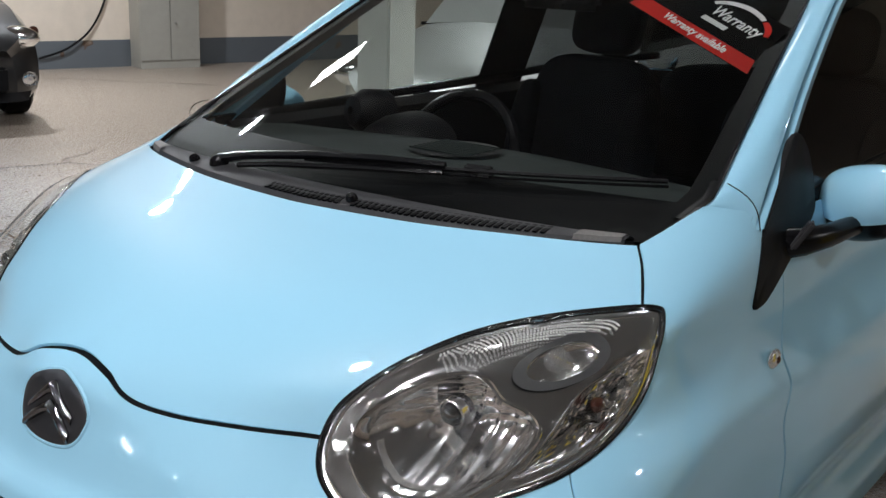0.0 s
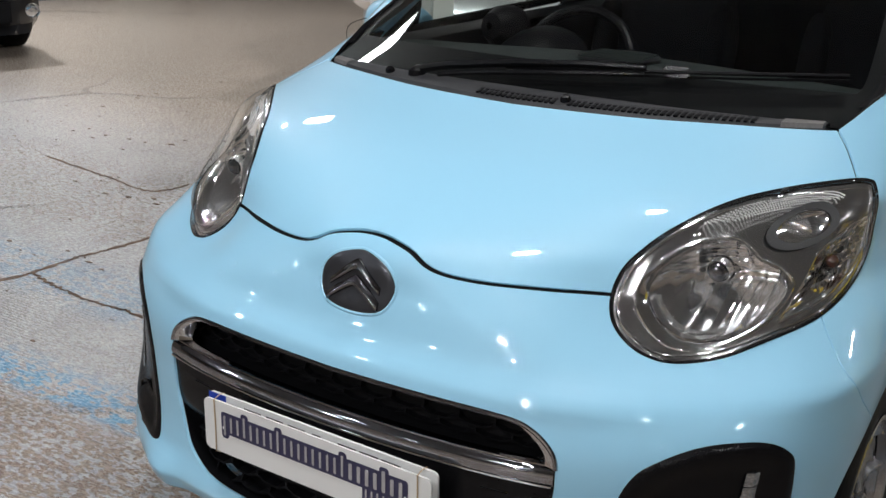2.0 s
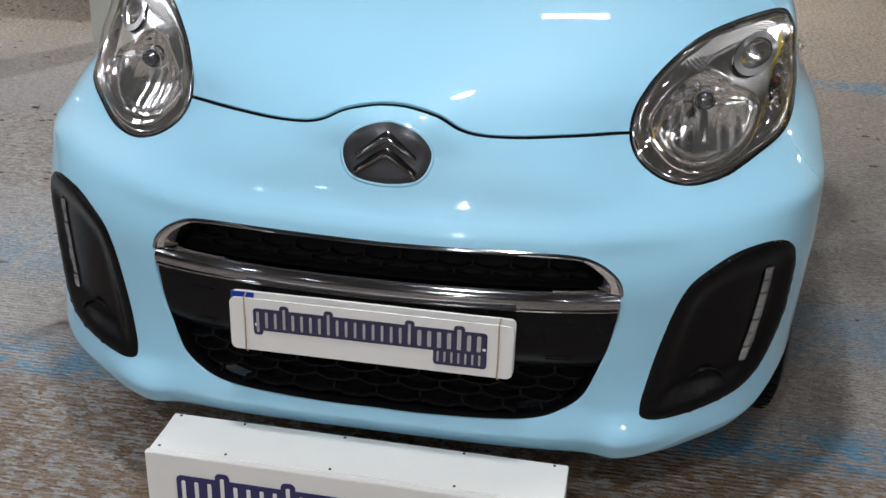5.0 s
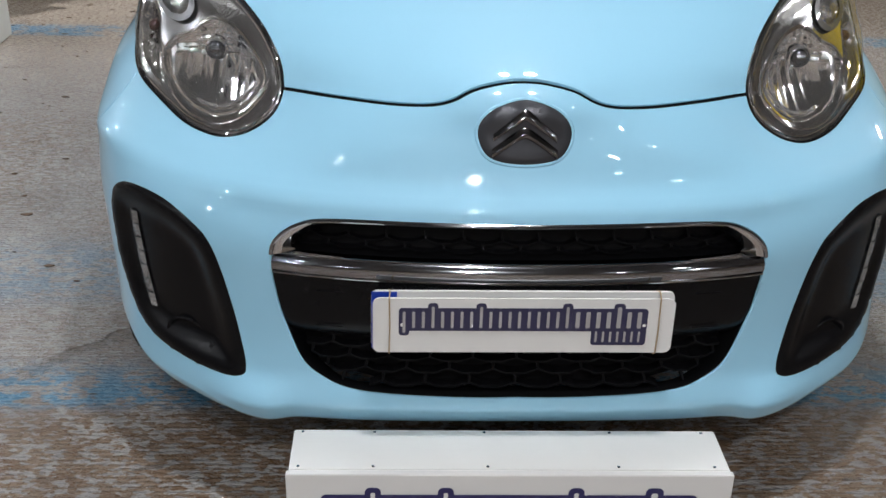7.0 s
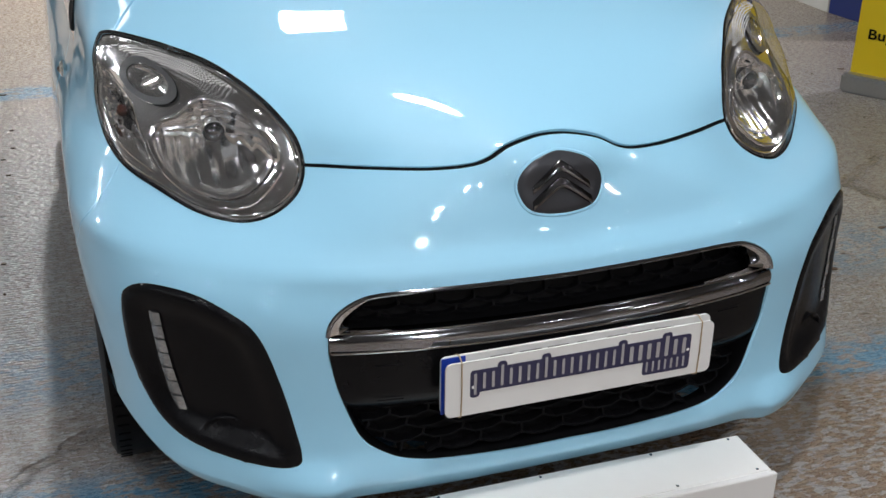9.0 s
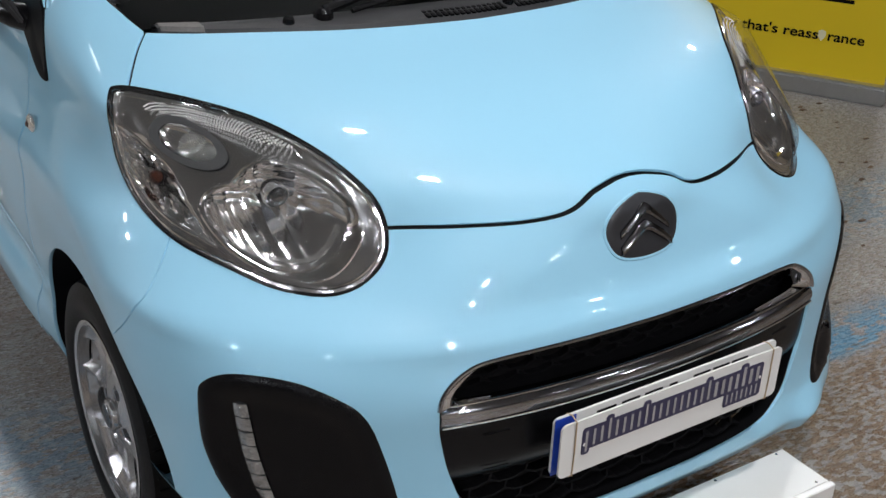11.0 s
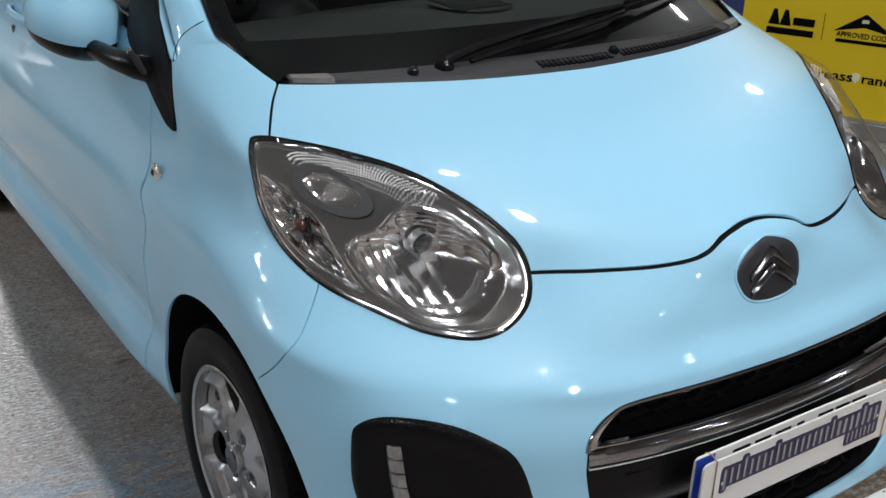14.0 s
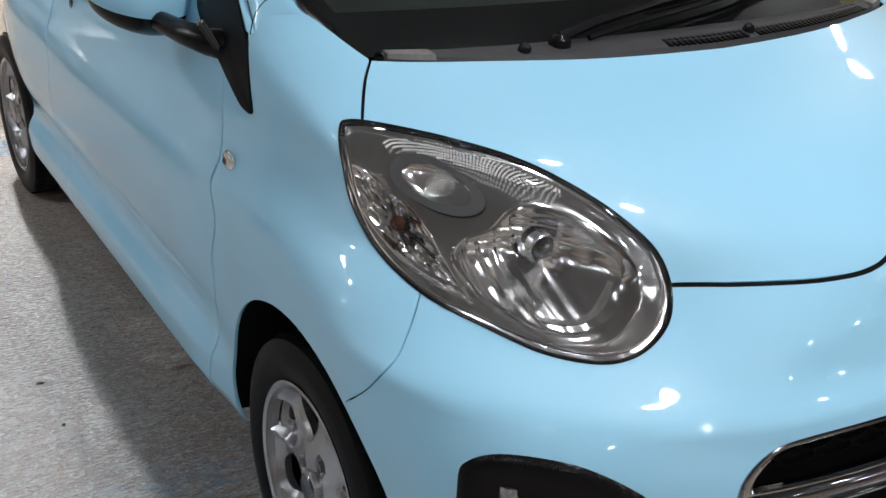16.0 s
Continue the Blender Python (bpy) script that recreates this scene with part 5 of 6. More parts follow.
# door mirrors with their black sail panels
def mirror(sg):
    m = Matrix.Diagonal((sg, 1, 1, 1))
    swing = Matrix.Translation((.822, 1.352, .986)) @ pose(0, 0, 0, 0, 0, 14) @ Matrix.Translation((-.913, -1.055, -1.040))

    def add(name, bm, mat, parent, label="", smooth=True):
        if name in ("cap", "under_shell", "mirror_glass"):
            bmesh.ops.transform(bm, matrix=swing, verts=bm.verts)
        bmesh.ops.transform(bm, matrix=m, verts=bm.verts)
        if sg < 0:
            bmesh.ops.reverse_faces(bm, faces=bm.faces)
        return part(name, bm, mat, parent, label, smooth)

    def shell(lo, hi, grow=0.0):
        """Part of the rounded mirror body between two angles from its top."""
        bm = bmesh.new()
        rows = []
        for i in range(17):
            a = lo + (hi - lo) * i / 16
            row = []
            for k in range(25):
                b = math.pi * k / 24
                # k runs from the inner end to the outer end
                x = -math.cos(b)
                r = math.sin(b)**.62
                rx, rz, ry = .100 + grow, .070 + grow, .078 + grow
                tilt = .018 * x
                row.append(bm.verts.new((.913 + rx * x, 1.055 - ry * r * math.sin(a) + .04 * x * x - .02 * x, 1.040 + rz * r * math.cos(a) * (1.02 - .10 * x) + tilt)))
            rows.append(row)
        for r0, r1 in zip(rows, rows[1:]):
            for k in range(24):
                bm.faces.new((r0[k], r0[k + 1], r1[k + 1], r1[k]))
        bmesh.ops.remove_doubles(bm, verts=bm.verts, dist=.0002)
        return bm
    sail = bmesh.new()
    rim = flow([(.757, .953, .864), (.744, .985, .919), (.731, 1.022, .963), (.722, 1.066, .994), (.708, 1.133, 1.045), (.690, 1.235, 1.115), (.697, 1.29, 1.09), (.716, 1.302, 1.004),
                (.731, 1.262, .962), (.749, 1.102, .902), (.757, 1.03, .878), (.760, .980, .861)], 4, True)
    hub_ = np.mean(rim, 0)
    rings = []
    for k, (scale, dx) in enumerate(((1.0, -.012), (1.0, .007), (.97, .011), (.6, .013), (.2, .0135))):
        rings.append([sail.verts.new(Vector(hub_ + (q - hub_) * scale) + Vector((dx, 0, 0))) for q in rim])
    for ra, rb in zip(rings, rings[1:]):
        for k in range(len(rim)):
            sail.faces.new((ra[k], ra[(k + 1) % len(rim)], rb[(k + 1) % len(rim)], rb[k]))
    sail.faces.new(rings[-1])
    bmesh.ops.recalc_face_normals(sail, faces=sail.faces)
    top = add("door_mirror", sail, BLACK_MATT, car, "rounded blue door mirror on a black foot")
    add("cap", shell(-.25, 1.93, .003), BLUE, top, "glossy blue mirror cap")
    add("under_shell", shell(1.85, 3.6, .0), BLACK_TRIM, top, "black lower mirror shell")
    arm = bmesh.new()
    tube(arm, [(.735, 1.13, .935), (.765, 1.15, .940), (.79, 1.21, .945), (.815, 1.31, .955)], [.030, .026, .022, .018], 12)
    add("arm", arm, BLACK_TRIM, top)
    blade_ = boxed((-.006, -.016, -.03), (.006, .016, .03), .004, Matrix.Translation((.772, 1.125, .958)) @ pose(0, 0, 0, 0, 32, 20))
    add("arm_cover", blade_, GREY_PLASTIC, top, "paler grey arm cover")
    pane = bmesh.new()
    bmesh.ops.create_circle(pane, cap_ends=True, segments=32, radius=.08, matrix=Matrix.Translation((.915, 1.098, 1.04)) @ Matrix.Rotation(radians(-90), 4, "X") @ Matrix.Diagonal((1.1, .8, 1, 1)))
    add("mirror_glass", pane, CHROME, top, "mirror glass", False)


both_sides(mirror)


# side repeaters, door locks, handles
def side_bits(sg):
    rep = bmesh.new()
    c = on(*at_y(.990, .768), .004, sg)
    nrm = Vector((sg, 0, 0))
    bmesh.ops.create_uvsphere(rep, u_segments=24, v_segments=12, radius=.021, matrix=Matrix.Translation(c) @ Matrix.Diagonal((.42, 1.15, .85, 1)))
    lamp = part("side_repeater", rep, plain("clear_repeater", (.80, .79, .76), .15, .85, .6), car, "clear oval side repeater lamp", True)
    core = bmesh.new()
    bmesh.ops.create_uvsphere(core, u_segments=12, v_segments=8, radius=.0085, matrix=Matrix.Translation(c + Vector((sg * .004, 0, 0))))
    part("repeater_bulb", core, AMBER, lamp, "amber bulb", True)
    lock = bmesh.new()
    spin(lock, [(-.002, .011), (.003, .011), (.004, .008), (.004, .001)], 16, "X", Matrix.Translation(on(*at_y(2.13, .815), .001, sg)) @ Matrix.Diagonal((sg, 1, 1, 1)))
    part("lock", lock, DARK_CHROME, car, "small round door lock", True)
    bm = bmesh.new()
    tube(bm, [on(*at_y(y, .865), .004 + .020 * math.sin(math.pi * t)**.5, sg) for t, y in zip(np.linspace(0, 1, 9), np.linspace(1.98, 2.17, 9))], .011, 10)
    part("door_handle", bm, BLUE, car, "blue pull handle", True)


both_sides(side_bits)


# wheels
def wheel_face():
    """The cast front of the rim: four arms between four kidney windows, two of them cupped and two dimpled towards the rim."""
    from mathutils.geometry import delaunay_2d_cdt
    pts, edges, holes = [], [], []

    def add(line):
        base = len(pts)
        pts.extend(Vector(q) for q in line)
        edges.extend((base + i, base + (i + 1) % len(line)) for i in range(len(line)))

    def turned(line, a):
        a = math.radians(a)
        return [(q[0] * math.cos(a) - q[1] * math.sin(a), q[0] * math.sin(a) + q[1] * math.cos(a)) for q in line]
    add([(.181 * math.cos(a), .181 * math.sin(a)) for a in np.linspace(0, 2 * math.pi, 72, endpoint=False)])
    kidney = flow([(.160, -.030), (.168, 0), (.160, .030), (.136, .037), (.110, .026), (.090, .006), (.084, -.004), (.092, -.014), (.112, -.030), (.136, -.038)], 4, True)
    port = flow([(.165, -.020), (.169, 0), (.165, .020), (.150, .016), (.143, 0), (.150, -.016)], 4, True)
    for k in range(4):
        holes.append(turned(kidney, 65 + 90 * k))
    for a in (20, 200):
        holes.append(turned(port, a))
    for h in holes:
        add(h)
    for r in np.arange(.008, .18, .0062):
        n = int(2 * math.pi * r / .0062)
        pts.extend(Vector((r * math.cos(2 * math.pi * i / n + r * 9), r * math.sin(2 * math.pi * i / n + r * 9))) for i in range(n))
    v, _, f, *_ = delaunay_2d_cdt(pts, edges, [], 0, 1e-6)
    v, f = np.array([tuple(q) for q in v]), np.array([t for t in f if len(t) == 3])
    mid = v[f].mean(1)
    keep = np.hypot(*mid.T) < .181
    for h in holes:
        keep &= ~inside(h, mid)
    f = f[keep]
    gap = np.min([line_gap(v, h) for h in holes], 0)
    r = np.hypot(*v.T)
    depth = -.010 - .016 * smooth_step(.03, .11, r) * smooth_step(.178, .15, r) - .008 * smooth_step(.012, .0, gap) * (r < .174)

    def local(a):
        c, d = math.cos(math.radians(a)), math.sin(math.radians(a))
        return v[:, 0] * c + v[:, 1] * d, v[:, 1] * c - v[:, 0] * d
    for a in (20, 200):
        # the cup: a hollow that opens to the rim, with a raised edge
        u, w = local(a)
        d = np.hypot((u - .150) * .95, w)
        depth = depth - .014 * smooth_step(.047, .040, d) * (u > .05) + .005 * np.exp(-((d - .050) / .004)**2) * (u > .05)
    for a in (110, 290):
        # the dimple: a three-cornered hollow near the rim, and a rib down the arm
        u, w = local(a)
        d = np.maximum(u - .168, np.maximum(.866 * w - .5 * (u - .168), -.866 * w - .5 * (u - .168)) - .024)
        depth = depth - .009 * smooth_step(.004, -.002, d) * (u > .10)
        depth = depth + .006 * np.exp(-(w / .014)**2) * smooth_step(.05, .08, u) * smooth_step(.15, .12, u)
    for k in range(4):
        u, w = local(20 + 90 * k)
        depth = depth - .010 * smooth_step(.017, .012, np.hypot((u - .052) * .7, w))
    p = np.stack([depth, v[:, 0], v[:, 1]], 1)
    verts, faces = list(p), [tuple(map(int, t)) for t in f]
    low = {}
    for a, b in rim_edges(faces):
        if r[a] > .178:
            continue
        for i in (a, b):
            if i not in low:
                low[i] = (len(verts), len(verts) + 1)
                verts.append(p[i])
                verts.append(p[i] - [.014, 0, 0])
        faces.append((low[b][0], low[a][0], low[a][1], low[b][1]))
    return verts, faces


WHEEL_V, WHEEL_F = wheel_face()


def tyre_and_rim(x, y, sg, name="wheel"):
    m = Matrix.Translation((x * sg, y, HUB_Z)) @ Matrix.Diagonal((sg, 1, 1, 1))

    def fix(bm):
        bmesh.ops.transform(bm, matrix=m, verts=bm.verts)
        if sg < 0:
            bmesh.ops.reverse_faces(bm, faces=bm.faces)
        return bm
    tyre = bmesh.new()
    prof = [(-.145, .20), (-.15, .235), (-.142, .262), (-.12, .2695), (-.02, .2695), (.0, .262), (.009, .240), (.010, .222), (.004, .196), (-.004, .186)]
    spin(tyre, prof, 64, "X")
    wheel = part(name, fix(tyre), RUBBER, car, "black tyre on a silver alloy rim", True)
    tread = bmesh.new()
    for k in range(64):
        a = 360 * k / 64
        box(tread, (-.030, -.0016, .2690), (-.006, .0016, .2712), 0, pose(0, 0, 0, a, 0, 0))
    tagged(part("tread_cut", fix(tread), BLACK_INK, wheel), kind="stuff")
    rim = bmesh.new()
    spin(rim, [(-.004, .186), (.004, .190), (.006, .186), (.003, .179), (-.010, .1775), (-.020, .174)], 64, "X")
    part("rim", fix(rim), ALLOY, wheel, "silver alloy rim", True)
    face = mesh_object("rim_face", WHEEL_V, WHEEL_F, ALLOY, wheel, True)
    face.data.transform(m)
    if sg < 0:
        face.data.flip_normals()
    face.data.set_sharp_from_angle(angle=radians(40))
    hub = bmesh.new()
    spin(hub, [(-.03, .034), (-.012, .033), (-.006, .032), (-.002, .030), (.0, .026)], 32, "X")
    part("hub", fix(hub), ALLOY, wheel, smooth=True)
    cap = bmesh.new()
    spin(cap, [(-.001, .027), (.003, .024), (.004, .001)], 24, "X")
    part("centre_cap", fix(cap), DARK_CHROME, wheel, "dark centre cap", True)
    for k in range(4):
        a = math.radians(90 * k + 20)
        nut = bmesh.new()
        spin(nut, [(-.012, .011), (-.004, .010), (-.003, .001)], 10, "X", Matrix.Translation((-.008, .052 * math.cos(a), .052 * math.sin(a))))
        part("wheel_bolt", fix(nut), DARK_CHROME, wheel)
    disc = bmesh.new()
    spin(disc, [(-.070, .03), (-.070, .118), (-.085, .118)], 40, "X")
    part("brake_disc", fix(disc), plain("brake_iron", (.012, .0115, .011), .6, .3), wheel, "brake disc", True)
    # black disc added for the shade seen through the rim's windows
    back = bmesh.new()
    spin(back, [(-.100, .172), (-.100, .001)], 32, "X")
    part("wheel_shade", fix(back), BLACK_MATT, wheel)
    liner = bmesh.new()
    rows = []
    for xx in (0, 1):
        row = []
        for t in np.linspace(-.10, math.pi - .14, 32):
            yy, zz = (ARCH_R + .004) * math.cos(t), (ARCH_R + .004) * math.sin(t)
            edge = skin(np.array([at_y(y + yy, HUB_Z + zz)[0]]), np.array([HUB_Z + zz]))[0][0] - .008
            row.append(Vector((edge - x if xx == 0 else -.28, yy, zz)))
        rows.append(row)
    rb = ribbon(rows)
    part("arch_liner", fix(rb), BLACK_MATT, car, "black wheel arch liner", True)
    wall_ = bmesh.new()
    c = wall_.verts.new((-.28, 0, 0))
    ring = [wall_.verts.new((-.28, (ARCH_R + .004) * math.cos(t), (ARCH_R + .004) * math.sin(t))) for t in np.linspace(-.10, math.pi - .14, 32)]
    for a, b in zip(ring, ring[1:]):
        wall_.faces.new((c, a, b))
    part("arch_back", fix(wall_), BLACK_MATT, car)


for sg in (1, -1):
    for y in (HUB_Y, HUB_Y + BASE):
        tyre_and_rim(.790, y, sg)

# underside and tail
part("floor_pan", boxed((-.50, .30, .20), (.50, 3.3, .24)), BLACK_MATT, car, "black underside")
tail = []
for z, y in ((.25, 3.34), (.4, 3.42), (.6, 3.44), (.8, 3.42), (.98, 3.36), (1.15, 3.30), (1.34, 3.22)):
    w = .70 if z < .98 else .70 - .36 * (z - .98)
    tail.append([Vector((u * w, y - .10 * abs(u)**4, z)) for u in np.linspace(-1, 1, 17)])
gate = part("tailgate", ribbon(tail[:5], True), BLUE, car, smooth=True)
part("rear_window", ribbon(tail[4:], True), DARK_PANE, gate, "dark rear window", True)
part("tailgate_trim", ribbon([[v - Vector((0, .03, 0)) for v in row] for row in tail[:5]]), BLACK_MATT, gate, "black inner lining")

# cabin
dash = [[Vector((u * w, y, z + .012 * math.cos(u * w * 4))) for u in np.linspace(-1, 1, 21)]
        for y, z, w in ((.86, .985, .54), (.95, .998, .575), (1.15, .995, .64), (1.30, .975, .66), (1.36, .93, .66), (1.38, .80, .66), (1.36, .60, .66))]
dashboard = part("dashboard", ribbon(dash), INTERIOR, car, "grey-green dashboard", True)
part("speaker_grille", ribbon([[Vector((.02 + .10 * math.cos(a) * r, 1.10 + .10 * math.sin(a) * r, 1.014)) for a in np.linspace(0, 2 * math.pi, 25)] for r in (1, .5, .02)]), BLACK_MATT, dashboard)
for k in range(9):
    part("grille_rib", boxed((-.075, -.002, 0), (.075, .002, .004), 0, Matrix.Translation((.02, 1.04 + .015 * k, 1.014))), INTERIOR, dashboard)
binnacle = bmesh.new()
spin(binnacle, [(-.10, .012), (-.06, .085), (.0, .115), (.09, .118), (.09, .10)], 32, "Y", Matrix.Translation((-.35, 1.36, .945)) @ Matrix.Diagonal((1, 1, .62, 1)))
part("instrument_binnacle", binnacle, BLACK_MATT, dashboard, "black hooded instrument", True)
pod = bmesh.new()
spin(pod, [(-.062, .010), (-.055, .036), (-.02, .058), (.03, .062), (.05, .055), (.05, .002)], 28, "Y", Matrix.Translation((-.455, 1.365, 1.012)) @ pose(0, 0, 0, -8, 0, -12))
part("rev_counter_pod", pod, BLACK_MATT, dashboard, "round black rev counter pod", True)
podleg = bmesh.new()
tube(podleg, [(-.45, 1.36, .93), (-.455, 1.365, .97)], .02, 10)
part("pod_stalk", podleg, BLACK_MATT, dashboard)
wheel_bm = bmesh.new()
sm = Matrix.Translation((-.35, 1.60, .872)) @ pose(0, 0, 0, -24, 0, 0)
tube(wheel_bm, [sm @ Vector((.185 * math.cos(a), 0, .185 * math.sin(a))) for a in np.linspace(0, 2 * math.pi, 49)], .016, 10, False)
steering = part("steering_wheel", wheel_bm, BLACK_TRIM, car, "black steering wheel", True)
hubm = bmesh.new()
box(hubm, (-.07, -.02, -.06), (.07, .03, .05), .02, sm)
for a in (0, 180, 270):
    box(hubm, (.05, -.01, -.02), (.18, .012, .02), .006, sm @ pose(0, 0, 0, 0, -a, 0))
part("steering_hub", hubm, BLACK_MATT, steering, smooth=True)
def cushion(lo, hi, m=None, power=.38):
    """A stuffed block with well rounded edges between two corners."""
    bm = bmesh.new()
    bmesh.ops.create_uvsphere(bm, u_segments=28, v_segments=16, radius=1)
    lo, hi = Vector(lo), Vector(hi)
    c, h = (lo + hi) / 2, (hi - lo) / 2
    for v in bm.verts:
        q = [math.copysign(abs(a)**power, a) for a in v.co]
        v.co = Vector((c.x + h.x * q[0], c.y + h.y * q[1], c.z + h.z * q[2]))
        if m is not None:
            v.co = m @ v.co
    return bm


for x in (-.36, .36):
    st = part("seat", cushion((x - .23, 1.73, .42), (x + .23, 2.27, .58)), SEAT_CLOTH, car, "black cloth front seat", True)
    lean = Matrix.Translation((x, 2.24, .52)) @ pose(0, 0, 0, -14, 0, 0)
    part("seat_back", cushion((-.22, -.08, -.02), (.22, .08, .60), lean, .45), SEAT_CLOTH, st, smooth=True)
    for q in (-1, 1):
        part("side_bolster", cushion((q * .20 - .045, -.13, .02), (q * .20 + .045, .04, .50), lean, .6), SEAT_CLOTH, st, smooth=True)
    part("headrest", cushion((-.12, -.05, .61), (.12, .05, .80), lean, .55), SEAT_CLOTH, st, smooth=True)
rear = cushion((-.58, 2.80, .42), (.58, 3.22, .60))
bench = part("rear_bench", rear, SEAT_CLOTH, car, "black cloth rear bench", True)
part("bench_back", cushion((-.58, -.06, 0), (.58, .08, .52), Matrix.Translation((0, 3.16, .52)) @ pose(0, 0, 0, -12, 0, 0)), SEAT_CLOTH, bench, smooth=True)
for sg in (-1, 1):
    bm = ribbon([[Vector((sg * x, y, z)) for y in np.linspace(1.1, 3.2, 10)] for x, z in ((.70, .99), (.66, .97), (.64, .80), (.65, .45))], sg > 0)
    part("door_trim", bm, BLACK_MATT, car, "black inner door trim", True)
visor = bmesh.new()
box(visor, (-.19, -.07, -.008), (.19, .07, .008), .005, Matrix.Translation((.29, 1.70, 1.385)) @ pose(0, 0, 0, 14, 0, 0))
part("sun_visor", visor, LINER, car, "pale sun visor")
mir = bmesh.new()
box(mir, (-.11, -.02, -.032), (.11, .02, .032), .015, Matrix.Translation((0, 1.52, 1.325)))
part("rear_view_mirror", mir, BLACK_TRIM, car, "black rear-view mirror", True)

# sticker on the inside of the screen
lx, ln_ = Vector((.900, -.291, -.324)).normalized(), Vector((.02, -.456, .89)).normalized()
ly = ln_.cross(lx).normalized()
ln_ = lx.cross(ly)
sm = Matrix.Translation(Vector((.2863, 1.4482, 1.3319)) - ln_ * .007) @ Matrix((lx, ly, ln_)).transposed().to_4x4()


def flat_piece(pts, h):
    """A thin flat polygon on the sticker."""
    bm = bmesh.new()
    bm.faces.new([bm.verts.new(sm @ Vector((x, y, h))) for x, y in pts])
    bmesh.ops.solidify(bm, geom=bm.faces[:], thickness=.0004)
    return bm


stick = part("window_sticker", flat_piece([(-.04, -.041), (.318, -.041), (.300, .0), (.27, .125), (-.04, .125)], 0), BOARD_BLACK, car, "black sticker with a red band inside the screen")
part("red_band", flat_piece([(-.04, -.0405), (.3212, -.0399), (.2998, .0), (-.04, .0)], .0012), RED, stick, "red band")
lettering("sticker_text", "Warranty available", .030, WHITE_PLASTIC, sm @ Matrix.Translation((.145, -.019, .003)), stick, width=.185)
lettering("sticker_title", "Warranty", .046, WHITE_PLASTIC, sm @ Matrix.Translation((.178, .066, .002)), stick, width=.135)
part("name_bar", flat_piece([(.111, .026), (.181, .026), (.181, .040), (.111, .040)], .002), WHITE_PLASTIC, stick)
for a0, a1, mat in ((145, 62, WHITE_PLASTIC), (58, 22, RED)):
    arc = [(math.radians(a0 + (a1 - a0) * k / 10), .005 + .003 * math.sin(math.pi * k / 10)) for k in range(11)]
    part("swoosh", flat_piece([(.170 + (.095 + w) * math.cos(q), .040 + (.075 + w) * math.sin(q)) for q, w in arc] + [(.170 + .089 * math.cos(q), .040 + .069 * math.sin(q)) for q, w in arc[::-1]], .002), mat, stick)


# ---- things round the car ----
# low white sign box in front of the bumper
sign_box = thing("sign_box", "low white painted board box with a dark blue word mark", "sign box", pose(-.015, -.03, 0, 0, 0, -.6))
part("box_top", boxed((-.386, -.062, .178), (.386, .058, .191), .002), WHITE_BOARD, sign_box)
part("front_board", boxed((-.390, -.075, .0), (.390, -.062, .1905), .0015), WHITE_PLASTIC, sign_box, "glossy white front board")
part("back_board", boxed((-.386, .046, .0), (.386, .058, .178)), WHITE_BOARD, sign_box)
for q in (-1, 1):
    part("end_board", boxed((min(q * .386, q * .374), -.062, 0), (max(q * .386, q * .374), .046, .178)), WHITE_BOARD, sign_box)
for x in (-.37, -.24, -.04, .19, .36):
    for y in (-.052, .050):
        pin = bmesh.new()
        spin(pin, [(.1905, .003), (.1918, .0028), (.192, .0005)], 8, "Z", Matrix.Translation((x, y, 0)))
        part("screw", pin, DARK_CHROME, sign_box)
word_mark(sign_box, .0, -.0765, .112, .64, .092, NAVY, WHITE_PLASTIC, .0012)

# grey steel cabinet by the wall
cabinet = thing("cabinet", "grey enamelled two-door steel cabinet by the wall", "cabinet", pose(-8.741, 6.966, 0, 0, 0, 73))
part("body", boxed((0, 0, 0), (.70, .52, 1.8), .004), CABINET_GREY, cabinet)
part("plinth", boxed((.004, -.004, .0), (.696, .0, .085)), CABINET_GREY, cabinet)
part("cabinet_door", boxed((.006, -.018, .09), (.345, -.002, 1.79), .003), CABINET_GREY, cabinet)
right_door = part("cabinet_door", boxed((.356, -.022, .09), (.694, -.006, 1.79), .003, pose(0, 0, 0, 0, 0, .6)), CABINET_GREY, cabinet, "door standing slightly ajar")
kn = bmesh.new()
spin(kn, [(-.055, .012), (-.045, .016), (-.03, .010), (-.02, .010)], 16, "Y", Matrix.Translation((.40, 0, .50)))
part("handle", kn, CHROME, right_door, "small chrome turn handle", True)

# cable on the wall
cable = bmesh.new()
cw = WALL
tube(cable, [cw @ Vector(q) for q in flow([(.03, .05, .12), (.05, .35, .22), (.04, .62, .42), (.03, .80, .75), (.03, .86, 1.1)], 6)], .012, 8)
tagged(part("cable", cable, BLACK_MATT, smooth=True), "dark cable that sags along the wall", "cable")

# white square pillar
pillar_ob = part("pillar", boxed((-2.17, 3.22, 0), (-1.97, 3.42, CEILING), .008), PILLAR_WHITE)
tagged(pillar_ob, "off-white painted square pillar", "pillar", kind="structure")


